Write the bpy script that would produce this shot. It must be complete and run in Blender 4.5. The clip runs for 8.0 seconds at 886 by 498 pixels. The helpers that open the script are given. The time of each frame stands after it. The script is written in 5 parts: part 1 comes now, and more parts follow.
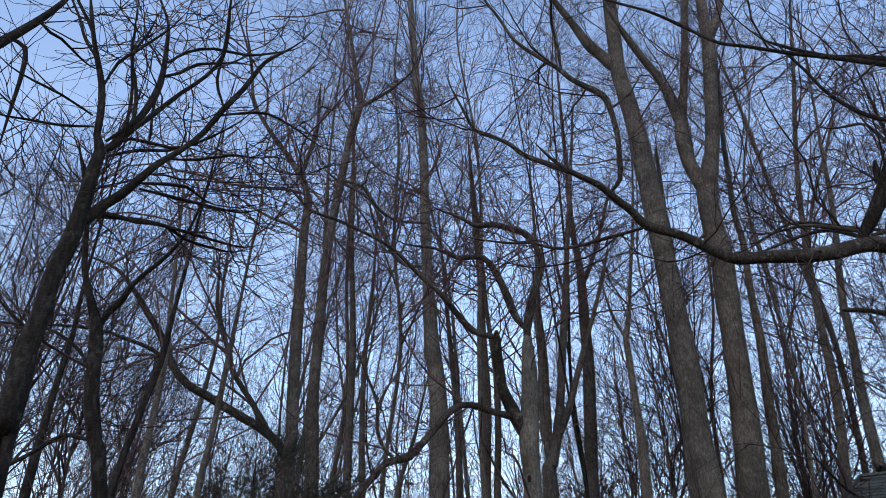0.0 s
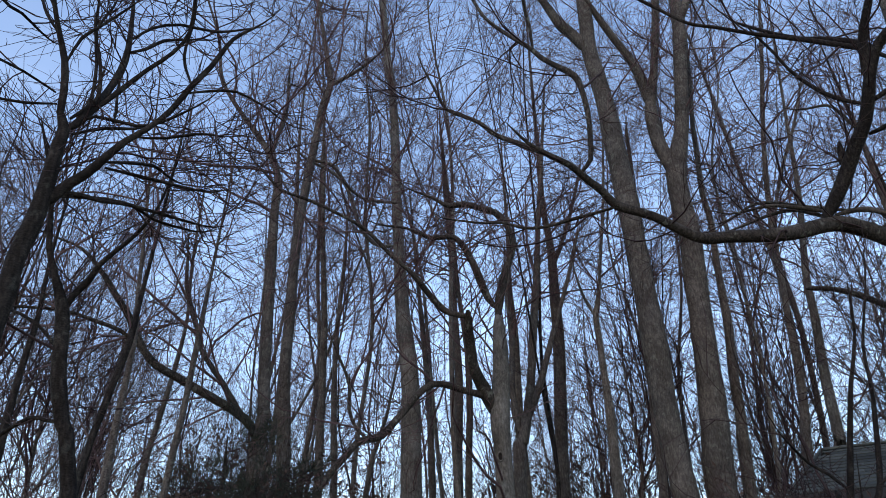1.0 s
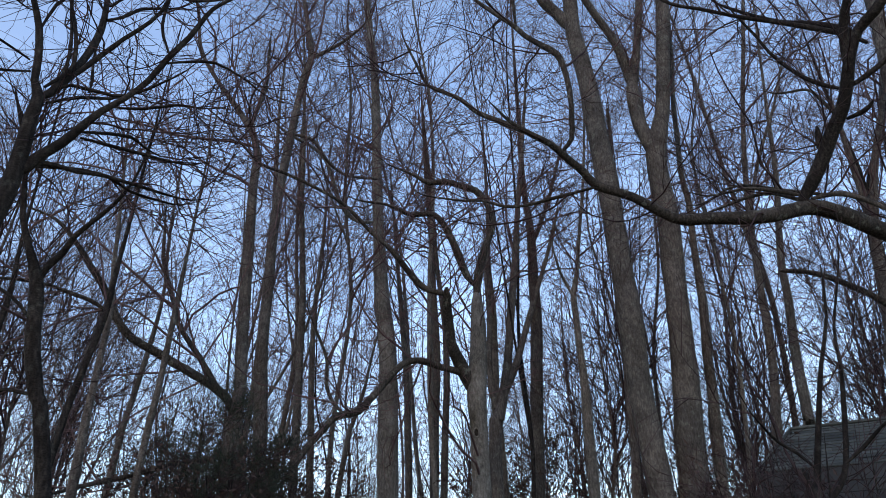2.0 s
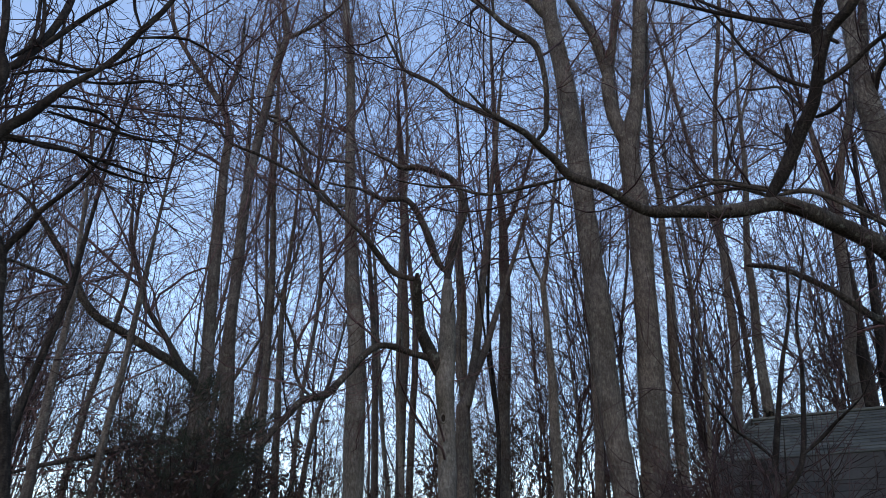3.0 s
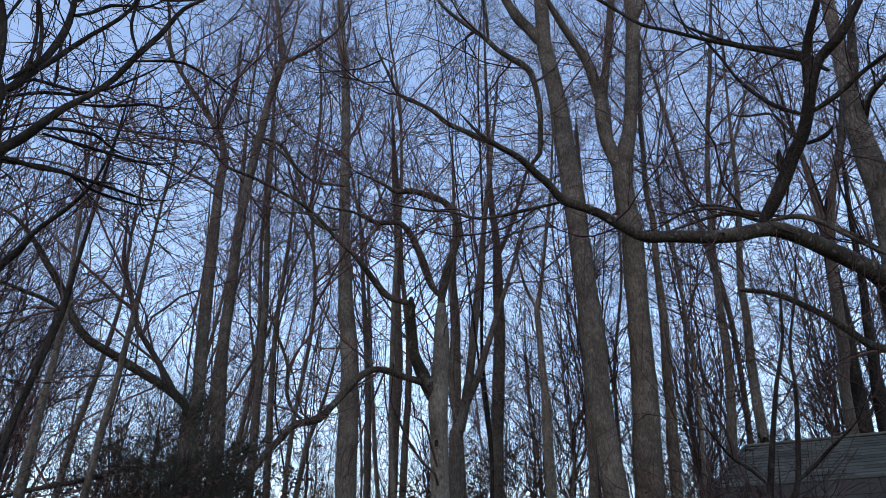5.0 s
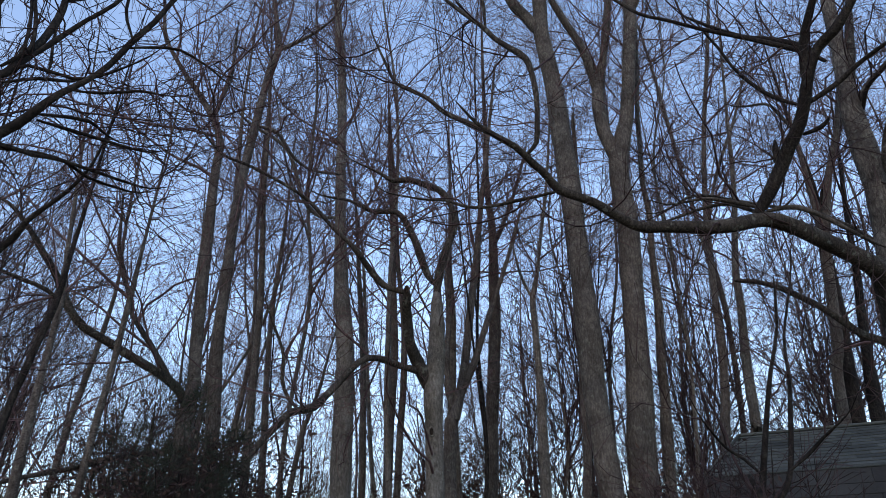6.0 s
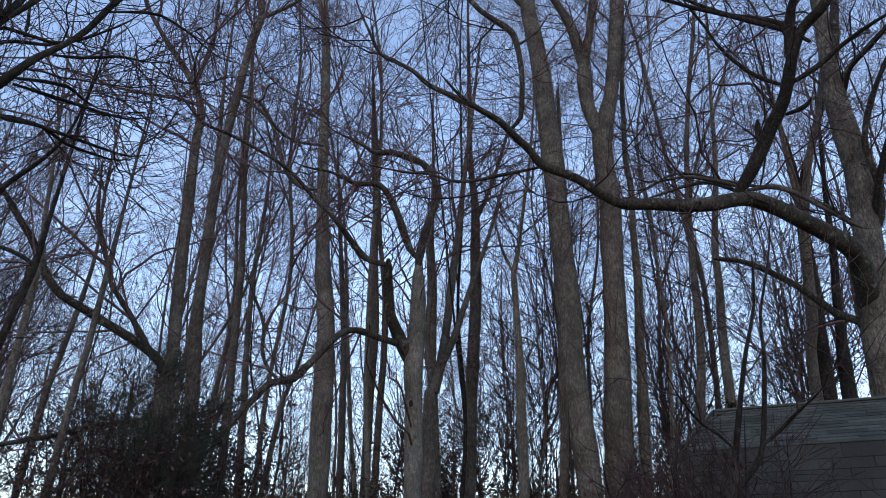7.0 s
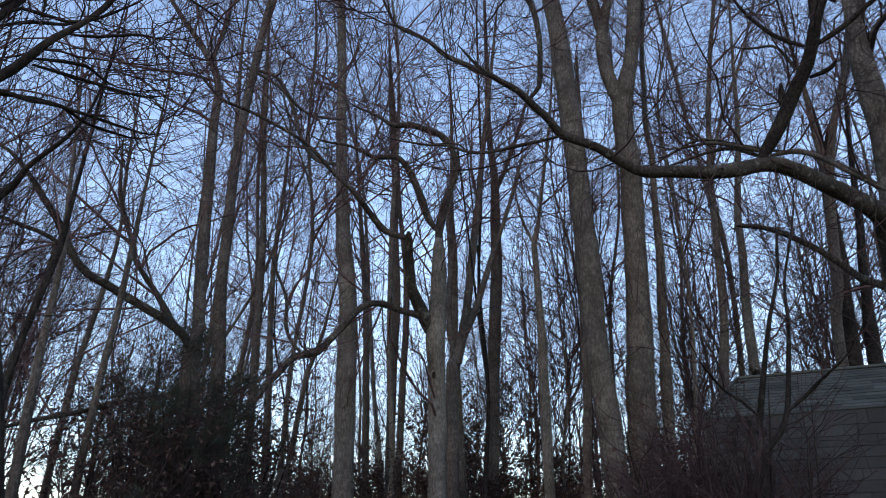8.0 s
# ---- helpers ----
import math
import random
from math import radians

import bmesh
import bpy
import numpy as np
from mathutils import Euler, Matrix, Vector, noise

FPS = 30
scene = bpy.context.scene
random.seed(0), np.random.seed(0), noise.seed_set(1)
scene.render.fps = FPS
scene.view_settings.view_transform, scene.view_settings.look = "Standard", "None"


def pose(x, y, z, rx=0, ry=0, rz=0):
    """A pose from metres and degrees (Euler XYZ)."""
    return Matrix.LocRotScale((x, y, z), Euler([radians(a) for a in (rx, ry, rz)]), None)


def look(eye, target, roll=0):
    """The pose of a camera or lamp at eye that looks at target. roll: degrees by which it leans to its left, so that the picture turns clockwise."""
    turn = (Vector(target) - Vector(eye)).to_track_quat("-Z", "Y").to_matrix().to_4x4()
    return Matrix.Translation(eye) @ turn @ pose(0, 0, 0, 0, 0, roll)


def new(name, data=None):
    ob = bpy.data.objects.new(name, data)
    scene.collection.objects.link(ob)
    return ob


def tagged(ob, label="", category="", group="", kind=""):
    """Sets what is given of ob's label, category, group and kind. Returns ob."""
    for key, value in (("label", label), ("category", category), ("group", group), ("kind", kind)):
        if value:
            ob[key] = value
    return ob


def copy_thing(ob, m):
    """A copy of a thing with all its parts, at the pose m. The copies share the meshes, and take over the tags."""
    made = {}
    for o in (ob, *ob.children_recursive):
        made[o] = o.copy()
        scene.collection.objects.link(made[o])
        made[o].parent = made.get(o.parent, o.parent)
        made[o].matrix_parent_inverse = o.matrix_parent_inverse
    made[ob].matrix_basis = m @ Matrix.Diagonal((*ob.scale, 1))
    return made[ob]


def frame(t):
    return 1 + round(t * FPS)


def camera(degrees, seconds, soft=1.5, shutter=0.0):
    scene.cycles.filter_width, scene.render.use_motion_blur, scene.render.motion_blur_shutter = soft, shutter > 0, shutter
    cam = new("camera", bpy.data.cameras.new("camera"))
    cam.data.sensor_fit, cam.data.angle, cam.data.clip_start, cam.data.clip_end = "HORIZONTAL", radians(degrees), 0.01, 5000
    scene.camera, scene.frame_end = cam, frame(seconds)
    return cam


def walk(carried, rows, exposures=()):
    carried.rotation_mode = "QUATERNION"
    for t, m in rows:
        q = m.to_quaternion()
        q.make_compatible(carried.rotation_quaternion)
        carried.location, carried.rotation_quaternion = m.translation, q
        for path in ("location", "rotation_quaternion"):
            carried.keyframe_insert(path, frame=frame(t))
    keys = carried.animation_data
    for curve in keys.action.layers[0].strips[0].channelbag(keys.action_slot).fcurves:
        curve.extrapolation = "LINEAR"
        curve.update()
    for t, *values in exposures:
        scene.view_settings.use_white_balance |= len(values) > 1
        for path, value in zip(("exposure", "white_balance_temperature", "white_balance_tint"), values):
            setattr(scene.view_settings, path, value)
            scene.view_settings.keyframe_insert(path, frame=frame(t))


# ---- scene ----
cam = camera(60.0, 8.0, soft=0.5, shutter=0.2)
PATH = [
    (0.0, pose(0, 0, 1.6, 119.00, 0.00, -0.00)),
    (0.5, pose(0, 0, 1.6, 118.15, 0.51, -1.16)),
    (1.0, pose(0, 0, 1.6, 117.48, 1.06, -1.84)),
    (1.2, pose(0, 0, 1.6, 117.21, 0.91, -2.21)),
    (2.5, pose(0, 0, 1.6, 114.96, 0.88, -4.75)),
    (3.0, pose(0, 0, 1.6, 114.68, 0.46, -6.18)),
    (3.5, pose(0, 0, 1.6, 115.94, 0.62, -6.94)),
    (4.0, pose(0, 0, 1.6, 116.58, 0.52, -6.61)),
    (4.5, pose(0, 0, 1.6, 116.06, 0.47, -6.04)),
    (4.7, pose(0, 0, 1.6, 116.57, 0.42, -6.46)),
    (5.8, pose(0, 0, 1.6, 115.75, 0.36, -6.91)),
    (6.0, pose(0, 0, 1.6, 115.63, 0.31, -7.09)),
    (6.5, pose(0, 0, 1.6, 114.55, 0.23, -7.87)),
    (7.0, pose(0, 0, 1.6, 113.66, 0.01, -8.70)),
    (7.5, pose(0, 0, 1.6, 113.54, 0.30, -9.50)),
    (8.0, pose(0, 0, 1.6, 111.58, 0.39, -6.91)),
]
walk(cam, PATH, exposures=[(0.0, 1.57, 7240, 14.6), (8.0, 1.57, 7240, 14.6)])

# ---- light ----
world = bpy.data.worlds.new("world")
scene.world = world
world.use_nodes = True
wn = world.node_tree.nodes
wl = world.node_tree.links
sky = wn.new("ShaderNodeTexSky")
sky.sky_type = "NISHITA"
sky.sun_disc = False
SUN_ELEV, SUN_AZ = radians(36.0), radians(205.0)
sky.sun_elevation = SUN_ELEV
sky.sun_rotation = SUN_AZ
sky.air_density, sky.dust_density, sky.ozone_density = 1.0, 0.0, 2.3
# thin streaky cloud, stronger low down
tc = wn.new("ShaderNodeTexCoord")
mp = wn.new("ShaderNodeMapping")
mp.inputs["Scale"].default_value = (2.2, 2.2, 9.0)
cn = wn.new("ShaderNodeTexNoise")
cn.inputs["Scale"].default_value = 2.3
cn.inputs["Detail"].default_value = 6.0
cr = wn.new("ShaderNodeValToRGB")
cr.color_ramp.elements[0].position, cr.color_ramp.elements[1].position = 0.46, 0.72
sx = wn.new("ShaderNodeSeparateXYZ")
el = wn.new("ShaderNodeMapRange")
el.inputs["From Min"].default_value, el.inputs["From Max"].default_value = 0.04, 0.50
el.inputs["To Min"].default_value, el.inputs["To Max"].default_value = 0.10, 0.04
mu = wn.new("ShaderNodeMath")
mu.operation = "MULTIPLY"
mx = wn.new("ShaderNodeMix")
mx.data_type = "RGBA"
mx.inputs["B"].default_value = (3.4, 3.8, 4.2, 1)
bg = wn["Background"]
bg.inputs["Strength"].default_value = 0.13
wl.new(tc.outputs["Generated"], mp.inputs["Vector"])
wl.new(mp.outputs["Vector"], cn.inputs["Vector"])
wl.new(cn.outputs["Fac"], cr.inputs["Fac"])
wl.new(tc.outputs["Generated"], sx.inputs["Vector"])
wl.new(sx.outputs["Z"], el.inputs["Value"])
wl.new(cr.outputs["Color"], mu.inputs[0])
wl.new(el.outputs["Result"], mu.inputs[1])
wl.new(mu.outputs["Value"], mx.inputs["Factor"])
wl.new(sky.outputs["Color"], mx.inputs["A"])
wl.new(mx.outputs["Result"], bg.inputs["Color"])

sun_data = bpy.data.lights.new("sun", "SUN")
sun_data.energy, sun_data.angle, sun_data.color = 0.33, radians(12), (1.0, 0.63, 0.35)
sun = new("sun", sun_data)
to_sun = Vector((math.sin(SUN_AZ) * math.cos(SUN_ELEV), math.cos(SUN_AZ) * math.cos(SUN_ELEV), math.sin(SUN_ELEV)))
sun.matrix_world = look(to_sun * 50, (0, 0, 0))


# ---- materials ----
def material(name, rough=0.9):
    m = bpy.data.materials.new(name)
    m.use_nodes = True
    b = m.node_tree.nodes["Principled BSDF"]
    b.inputs["Roughness"].default_value = rough
    b.inputs["Specular IOR Level"].default_value = 0.1
    return m, m.node_tree.nodes, m.node_tree.links, b


def ramp(nodes, stops):
    r = nodes.new("ShaderNodeValToRGB")
    while len(r.color_ramp.elements) < len(stops):
        r.color_ramp.elements.new(0.5)
    for e, (p, c) in zip(r.color_ramp.elements, stops):
        e.position, e.color = p, (*c, 1)
    return r


def bark(name, dark, mid, light, furrow=1.0, lichen=0.25):
    """Bark: long furrows along the stem, blotches, pale lichen spots and fine relief."""
    m, n, l, b = material(name, 0.92)
    co = n.new("ShaderNodeTexCoord")
    stretch = n.new("ShaderNodeMapping")
    stretch.inputs["Scale"].default_value = (38, 38, 13)
    grain = n.new("ShaderNodeTexNoise")
    grain.inputs["Scale"].default_value, grain.inputs["Detail"].default_value = 1.0, 5
    blotch = n.new("ShaderNodeTexNoise")
    blotch.inputs["Scale"].default_value, blotch.inputs["Detail"].default_value = 2.6, 4
    spots = n.new("ShaderNodeTexNoise")
    spots.inputs["Scale"].default_value, spots.inputs["Detail"].default_value = 11.0, 3
    l.new(co.outputs["Object"], stretch.inputs["Vector"])
    l.new(stretch.outputs["Vector"], grain.inputs["Vector"])
    l.new(co.outputs["Object"], blotch.inputs["Vector"])
    l.new(co.outputs["Object"], spots.inputs["Vector"])
    add = n.new("ShaderNodeMath")
    add.operation = "MULTIPLY_ADD"
    add.inputs[1].default_value = 0.55
    half = n.new("ShaderNodeMath")
    half.operation = "MULTIPLY"
    half.inputs[1].default_value = 0.5
    l.new(blotch.outputs["Fac"], half.inputs[0])
    l.new(grain.outputs["Fac"], add.inputs[0])
    l.new(half.outputs["Value"], add.inputs[2])
    r = ramp(n, [(0.36, dark), (0.52, mid), (0.68, light)])
    l.new(add.outputs["Value"], r.inputs["Fac"])
    sr = ramp(n, [(0.60, (0, 0, 0)), (0.68, (lichen,) * 3)])
    l.new(spots.outputs["Fac"], sr.inputs["Fac"])
    fleck = n.new("ShaderNodeTexNoise")
    fleck.inputs["Scale"].default_value, fleck.inputs["Detail"].default_value = 70.0, 2
    flat = n.new("ShaderNodeMapping")
    flat.inputs["Scale"].default_value = (0.7, 0.7, 1.6)
    l.new(co.outputs["Object"], flat.inputs["Vector"])
    l.new(flat.outputs["Vector"], fleck.inputs["Vector"])
    fv = n.new("ShaderNodeMapRange")
    fv.inputs["From Min"].default_value, fv.inputs["From Max"].default_value = 0.3, 0.7
    fv.inputs["To Min"].default_value, fv.inputs["To Max"].default_value = 0.6, 1.3
    l.new(fleck.outputs["Fac"], fv.inputs["Value"])
    hs = n.new("ShaderNodeHueSaturation")
    l.new(fv.outputs["Result"], hs.inputs["Value"])
    mix = n.new("ShaderNodeMix")
    mix.data_type = "RGBA"
    mix.inputs["B"].default_value = (0.33, 0.35, 0.29, 1)
    l.new(sr.outputs["Color"], mix.inputs["Factor"])
    l.new(r.outputs["Color"], mix.inputs["A"])
    l.new(mix.outputs["Result"], hs.inputs["Color"])
    l.new(hs.outputs["Color"], b.inputs["Base Color"])
    bump = n.new("ShaderNodeBump")
    bump.inputs["Strength"].default_value, bump.inputs["Distance"].default_value = 0.6 * furrow, 0.012
    l.new(grain.outputs["Fac"], bump.inputs["Height"])
    l.new(bump.outputs["Normal"], b.inputs["Normal"])
    return m


def mottled(name, a, c, scale, rough=0.9, bumpy=0.3):
    m, n, l, b = material(name, rough)
    co = n.new("ShaderNodeTexCoord")
    no = n.new("ShaderNodeTexNoise")
    no.inputs["Scale"].default_value, no.inputs["Detail"].default_value = scale, 6
    r = ramp(n, [(0.35, a), (0.65, c)])
    l.new(co.outputs["Object"], no.inputs["Vector"])
    l.new(no.outputs["Fac"], r.inputs["Fac"])
    l.new(r.outputs["Color"], b.inputs["Base Color"])
    bump = n.new("ShaderNodeBump")
    bump.inputs["Strength"].default_value, bump.inputs["Distance"].default_value = bumpy, 0.01
    l.new(no.outputs["Fac"], bump.inputs["Height"])
    l.new(bump.outputs["Normal"], b.inputs["Normal"])
    return m


def varied(name, stops, rough=0.85, per_piece=True):
    """Colour that differs from piece to piece, with a fine grain on top."""
    m, n, l, b = material(name, rough)
    if per_piece:
        oi = n.new("ShaderNodeObjectInfo")
        src = oi.outputs["Random"]
    else:
        ge = n.new("ShaderNodeNewGeometry")
        src = ge.outputs["Random Per Island"]
    r = ramp(n, stops)
    l.new(src, r.inputs["Fac"])
    co = n.new("ShaderNodeTexCoord")
    no = n.new("ShaderNodeTexNoise")
    no.inputs["Scale"].default_value, no.inputs["Detail"].default_value = 60, 3
    hs = n.new("ShaderNodeHueSaturation")
    mr = n.new("ShaderNodeMapRange")
    mr.inputs["To Min"].default_value, mr.inputs["To Max"].default_value = 0.2, 0.85
    ge2 = n.new("ShaderNodeNewGeometry")
    big = n.new("ShaderNodeTexNoise")
    big.inputs["Scale"].default_value, big.inputs["Detail"].default_value = 2.4, 4
    both = n.new("ShaderNodeMath")
    both.operation = "ADD"
    l.new(ge2.outputs["Position"], big.inputs["Vector"])
    l.new(mr.outputs["Result"], both.inputs[0])
    l.new(big.outputs["Fac"], both.inputs[1])
    l.new(co.outputs["Object"], no.inputs["Vector"])
    l.new(no.outputs["Fac"], mr.inputs["Value"])
    l.new(both.outputs["Value"], hs.inputs["Value"])
    l.new(r.outputs["Color"], hs.inputs["Color"])
    l.new(hs.outputs["Color"], b.inputs["Base Color"])
    return m


BARK_GREY = bark("bark_grey", (0.034, 0.0285, 0.024), (0.069, 0.059, 0.050), (0.120, 0.105, 0.090), 0.8, 0.12)
BARK_PALE = bark("bark_pale", (0.054, 0.047, 0.040), (0.101, 0.091, 0.079), (0.167, 0.152, 0.133), 0.7, 0.15)
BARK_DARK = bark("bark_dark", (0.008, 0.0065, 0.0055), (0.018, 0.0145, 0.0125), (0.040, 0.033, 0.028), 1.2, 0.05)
# for limbs seen from below: their underside shade is put into this colour
BARK_LIMB_SHADED = bark("bark_limb_shaded", (0.015, 0.0125, 0.0105), (0.036, 0.030, 0.025), (0.076, 0.064, 0.054), 1.0, 0.2)
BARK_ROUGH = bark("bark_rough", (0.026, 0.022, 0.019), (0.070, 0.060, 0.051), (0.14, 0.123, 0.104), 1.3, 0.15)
BARK_BROWN = bark("bark_brown", (0.035, 0.028, 0.024), (0.070, 0.058, 0.050), (0.117, 0.100, 0.086), 0.8, 0.1)
TWIG = mottled("twig_bark", (0.056, 0.034, 0.035), (0.118, 0.075, 0.072), 5.0)
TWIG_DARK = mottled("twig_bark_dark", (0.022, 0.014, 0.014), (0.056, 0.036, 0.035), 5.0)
LITTER = mottled("leaf_litter", (0.07, 0.045, 0.028), (0.20, 0.135, 0.085), 9.0, 0.95, 0.8)
NEEDLES = varied("pine_needles", [(0.0, (0.018, 0.022, 0.015)), (1.0, (0.038, 0.044, 0.031))], 0.7, False)
DRY_LEAF = varied("dry_leaf", [(0.0, (0.035, 0.022, 0.019)), (1.0, (0.075, 0.05, 0.041))], 0.8, False)
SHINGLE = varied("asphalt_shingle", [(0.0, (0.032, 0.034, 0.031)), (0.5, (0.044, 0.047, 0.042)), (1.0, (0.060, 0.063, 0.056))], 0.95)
# steep lower slope: its weaker sky light is put into this darker colour
SHADED_SHAKE = varied("shaded_wooden_shake", [(0.0, (0.026, 0.025, 0.024)), (1.0, (0.034, 0.033, 0.031))], 0.95)
SIDING = mottled("grey_painted_siding", (0.12, 0.12, 0.115), (0.18, 0.18, 0.17), 3.0)
# near-black colour standing in for the shade inside the knot hole
HOLE_SHADE = mottled("hole_shade", (0.010, 0.008, 0.006), (0.022, 0.017, 0.013), 20.0)


# ---- stems and twigs ----
def mesh_from(name, verts, quads, mat, smooth=True):
    me = bpy.data.meshes.new(name)
    me.vertices.add(len(verts))
    me.vertices.foreach_set("co", np.asarray(verts, dtype=np.float32).ravel())
    k = quads.shape[1]
    me.loops.add(quads.size)
    me.loops.foreach_set("vertex_index", quads.astype(np.int32).ravel())
    me.polygons.add(len(quads))
    me.polygons.foreach_set("loop_start", np.arange(0, quads.size, k, dtype=np.int32))
    me.polygons.foreach_set("use_smooth", np.full(len(quads), smooth))
    me.materials.append(mat)
    me.update(calc_edges=True)
    return me


def hang(name, me, parent, label="", kind=""):
    ob = new(name, me)
    ob.parent = parent
    return tagged(ob, label, kind=kind)


def unit(v):
    return v / (np.linalg.norm(v, axis=-1, keepdims=True) + 1e-9)


def tubes(P, R, sides):
    """Tapered tubes along n polylines: P is n x k x 3, R is n x k. Gives vertices and quads."""
    n, k, _ = P.shape
    T = np.gradient(P, axis=1)
    T /= np.linalg.norm(T, axis=2, keepdims=True) + 1e-9
    axes = unit(np.array([(1, 0, 0), (0, 1, 0), (0, 0, 1), (1, 1, 0), (1, -1, 0), (1, 0, 1), (1, 0, -1), (0, 1, 1), (0, 1, -1)], dtype=float))
    ref = axes[np.abs(T @ axes.T).max(axis=1).argmin(axis=1)][:, None, :]
    U = np.cross(T, np.broadcast_to(ref, T.shape))
    U /= np.linalg.norm(U, axis=2, keepdims=True) + 1e-9
    V = np.cross(T, U)
    a = np.arange(sides) * (2 * np.pi / sides)
    ring = U[:, :, None, :] * np.cos(a)[None, None, :, None] + V[:, :, None, :] * np.sin(a)[None, None, :, None]
    verts = (P[:, :, None, :] + ring * R[:, :, None, None]).reshape(-1, 3)
    i = np.arange(n)[:, None, None] * (k * sides) + np.arange(k - 1)[None, :, None] * sides
    s = np.arange(sides)[None, None, :]
    s2 = (s + 1) % sides
    q = np.stack(np.broadcast_arrays(i + s, i + sides + s, i + sides + s2, i + s2), axis=-1).reshape(-1, 4)
    return verts, q


def merged(chunks):
    vs, qs, off = [], [], 0
    for v, q in chunks:
        vs.append(v)
        qs.append(q + off)
        off += len(v)
    return np.concatenate(vs), np.concatenate(qs)


def smooth_line(points, step):
    """A smooth centre line (with its radius) through a few control points."""
    p = np.array(points, dtype=float)
    q = np.vstack([2 * p[0] - p[1], p, 2 * p[-1] - p[-2]])
    out = []
    for j in range(1, len(q) - 2):
        a, b, c, d = q[j - 1:j + 3]
        m = max(2, int(np.linalg.norm(c[:3] - b[:3]) / step))
        for u in np.arange(m) / m:
            out.append(0.5 * (2 * b + (c - a) * u + (2 * a - 5 * b + 4 * c - d) * u * u + (3 * b - a - 3 * c + d) * u ** 3))
    out.append(p[-1])
    out = np.array(out)
    out[:, 3] = np.maximum(out[:, 3], 0.002)
    return out


def stem_mesh(name, line, sides, mat, rng, rough=0.05):
    """One stem with an uneven, slightly lumpy outline, closed at the tip."""
    P, R = line[None, :, :3], line[None, :, 3].copy()
    lump = np.convolve(rng.normal(0, 1, len(line) + 8), np.ones(9) / 9, "valid") * rough * 2.2
    R[0] *= 1 + lump
    v, q = tubes(P, R, sides)
    ring = rng.normal(0, 1, (len(line), sides))
    ring = (ring + np.roll(ring, 1, 0) + np.roll(ring, 2, 0) + np.roll(ring, 1, 1)) / 4
    centre = np.repeat(line[:, :3], sides, axis=0)
    v = centre + (v - centre) * (1 + rough * ring.reshape(-1, 1))
    tip = np.arange(len(v) - sides, len(v))
    v[tip] = centre[tip] + (v[tip] - centre[tip]) * 0.45
    return mesh_from(name, v, q, mat)


def sprout(rng, P, R, per, length, angle, k, up, wig, u0=0.15, thick=0.011, rmin=0.0028, curl=0.9):
    """Side shoots on n parent lines: per shoots on each, with a random place and angle; each bends one way, with small kinks."""
    n, m, _ = P.shape
    idx = np.repeat(np.arange(n), per)
    c = len(idx)
    u = u0 + (0.96 - u0) * rng.random(c)
    f = u * (m - 1) * 0.999
    i = f.astype(int)
    w = (f - i)[:, None]
    base = P[idx, i] * (1 - w) + P[idx, i + 1] * w
    rad = R[idx, i] * (1 - w[:, 0]) + R[idx, i + 1] * w[:, 0]
    tan = unit(P[idx, i + 1] - P[idx, i])
    rnd = rng.normal(0, 1, (c, 3))
    perp = unit(rnd - tan * (rnd * tan).sum(1, keepdims=True))
    a = np.radians(rng.uniform(angle[0], angle[1], c))[:, None]
    d = unit(tan * np.cos(a) + perp * np.sin(a))
    L = rng.uniform(length[0], length[1], c) * (1.15 - 0.55 * u)
    out = np.empty((c, k + 1, 3))
    out[:, 0] = base
    # most shoots leave sideways and turn back towards the light; some arch over
    arc = -perp * (rng.normal(0.22, 0.6, c) * curl / k)[:, None] + unit(rng.normal(0, 1, (c, 3))) * (rng.normal(0, 0.7, c) * curl / k)[:, None]
    for j in range(k):
        d = unit(d + np.array([0, 0, up]) + arc + wig * rng.normal(0, 1, (c, 3)))
        out[:, j + 1] = out[:, j] + d * (L / k)[:, None]
    r0 = np.clip(np.minimum(rad * 0.75, L * thick), rmin, None)
    r = r0[:, None] * np.linspace(1, 0.42, k + 1)[None, :]
    return out, np.maximum(r, rmin * 0.6)


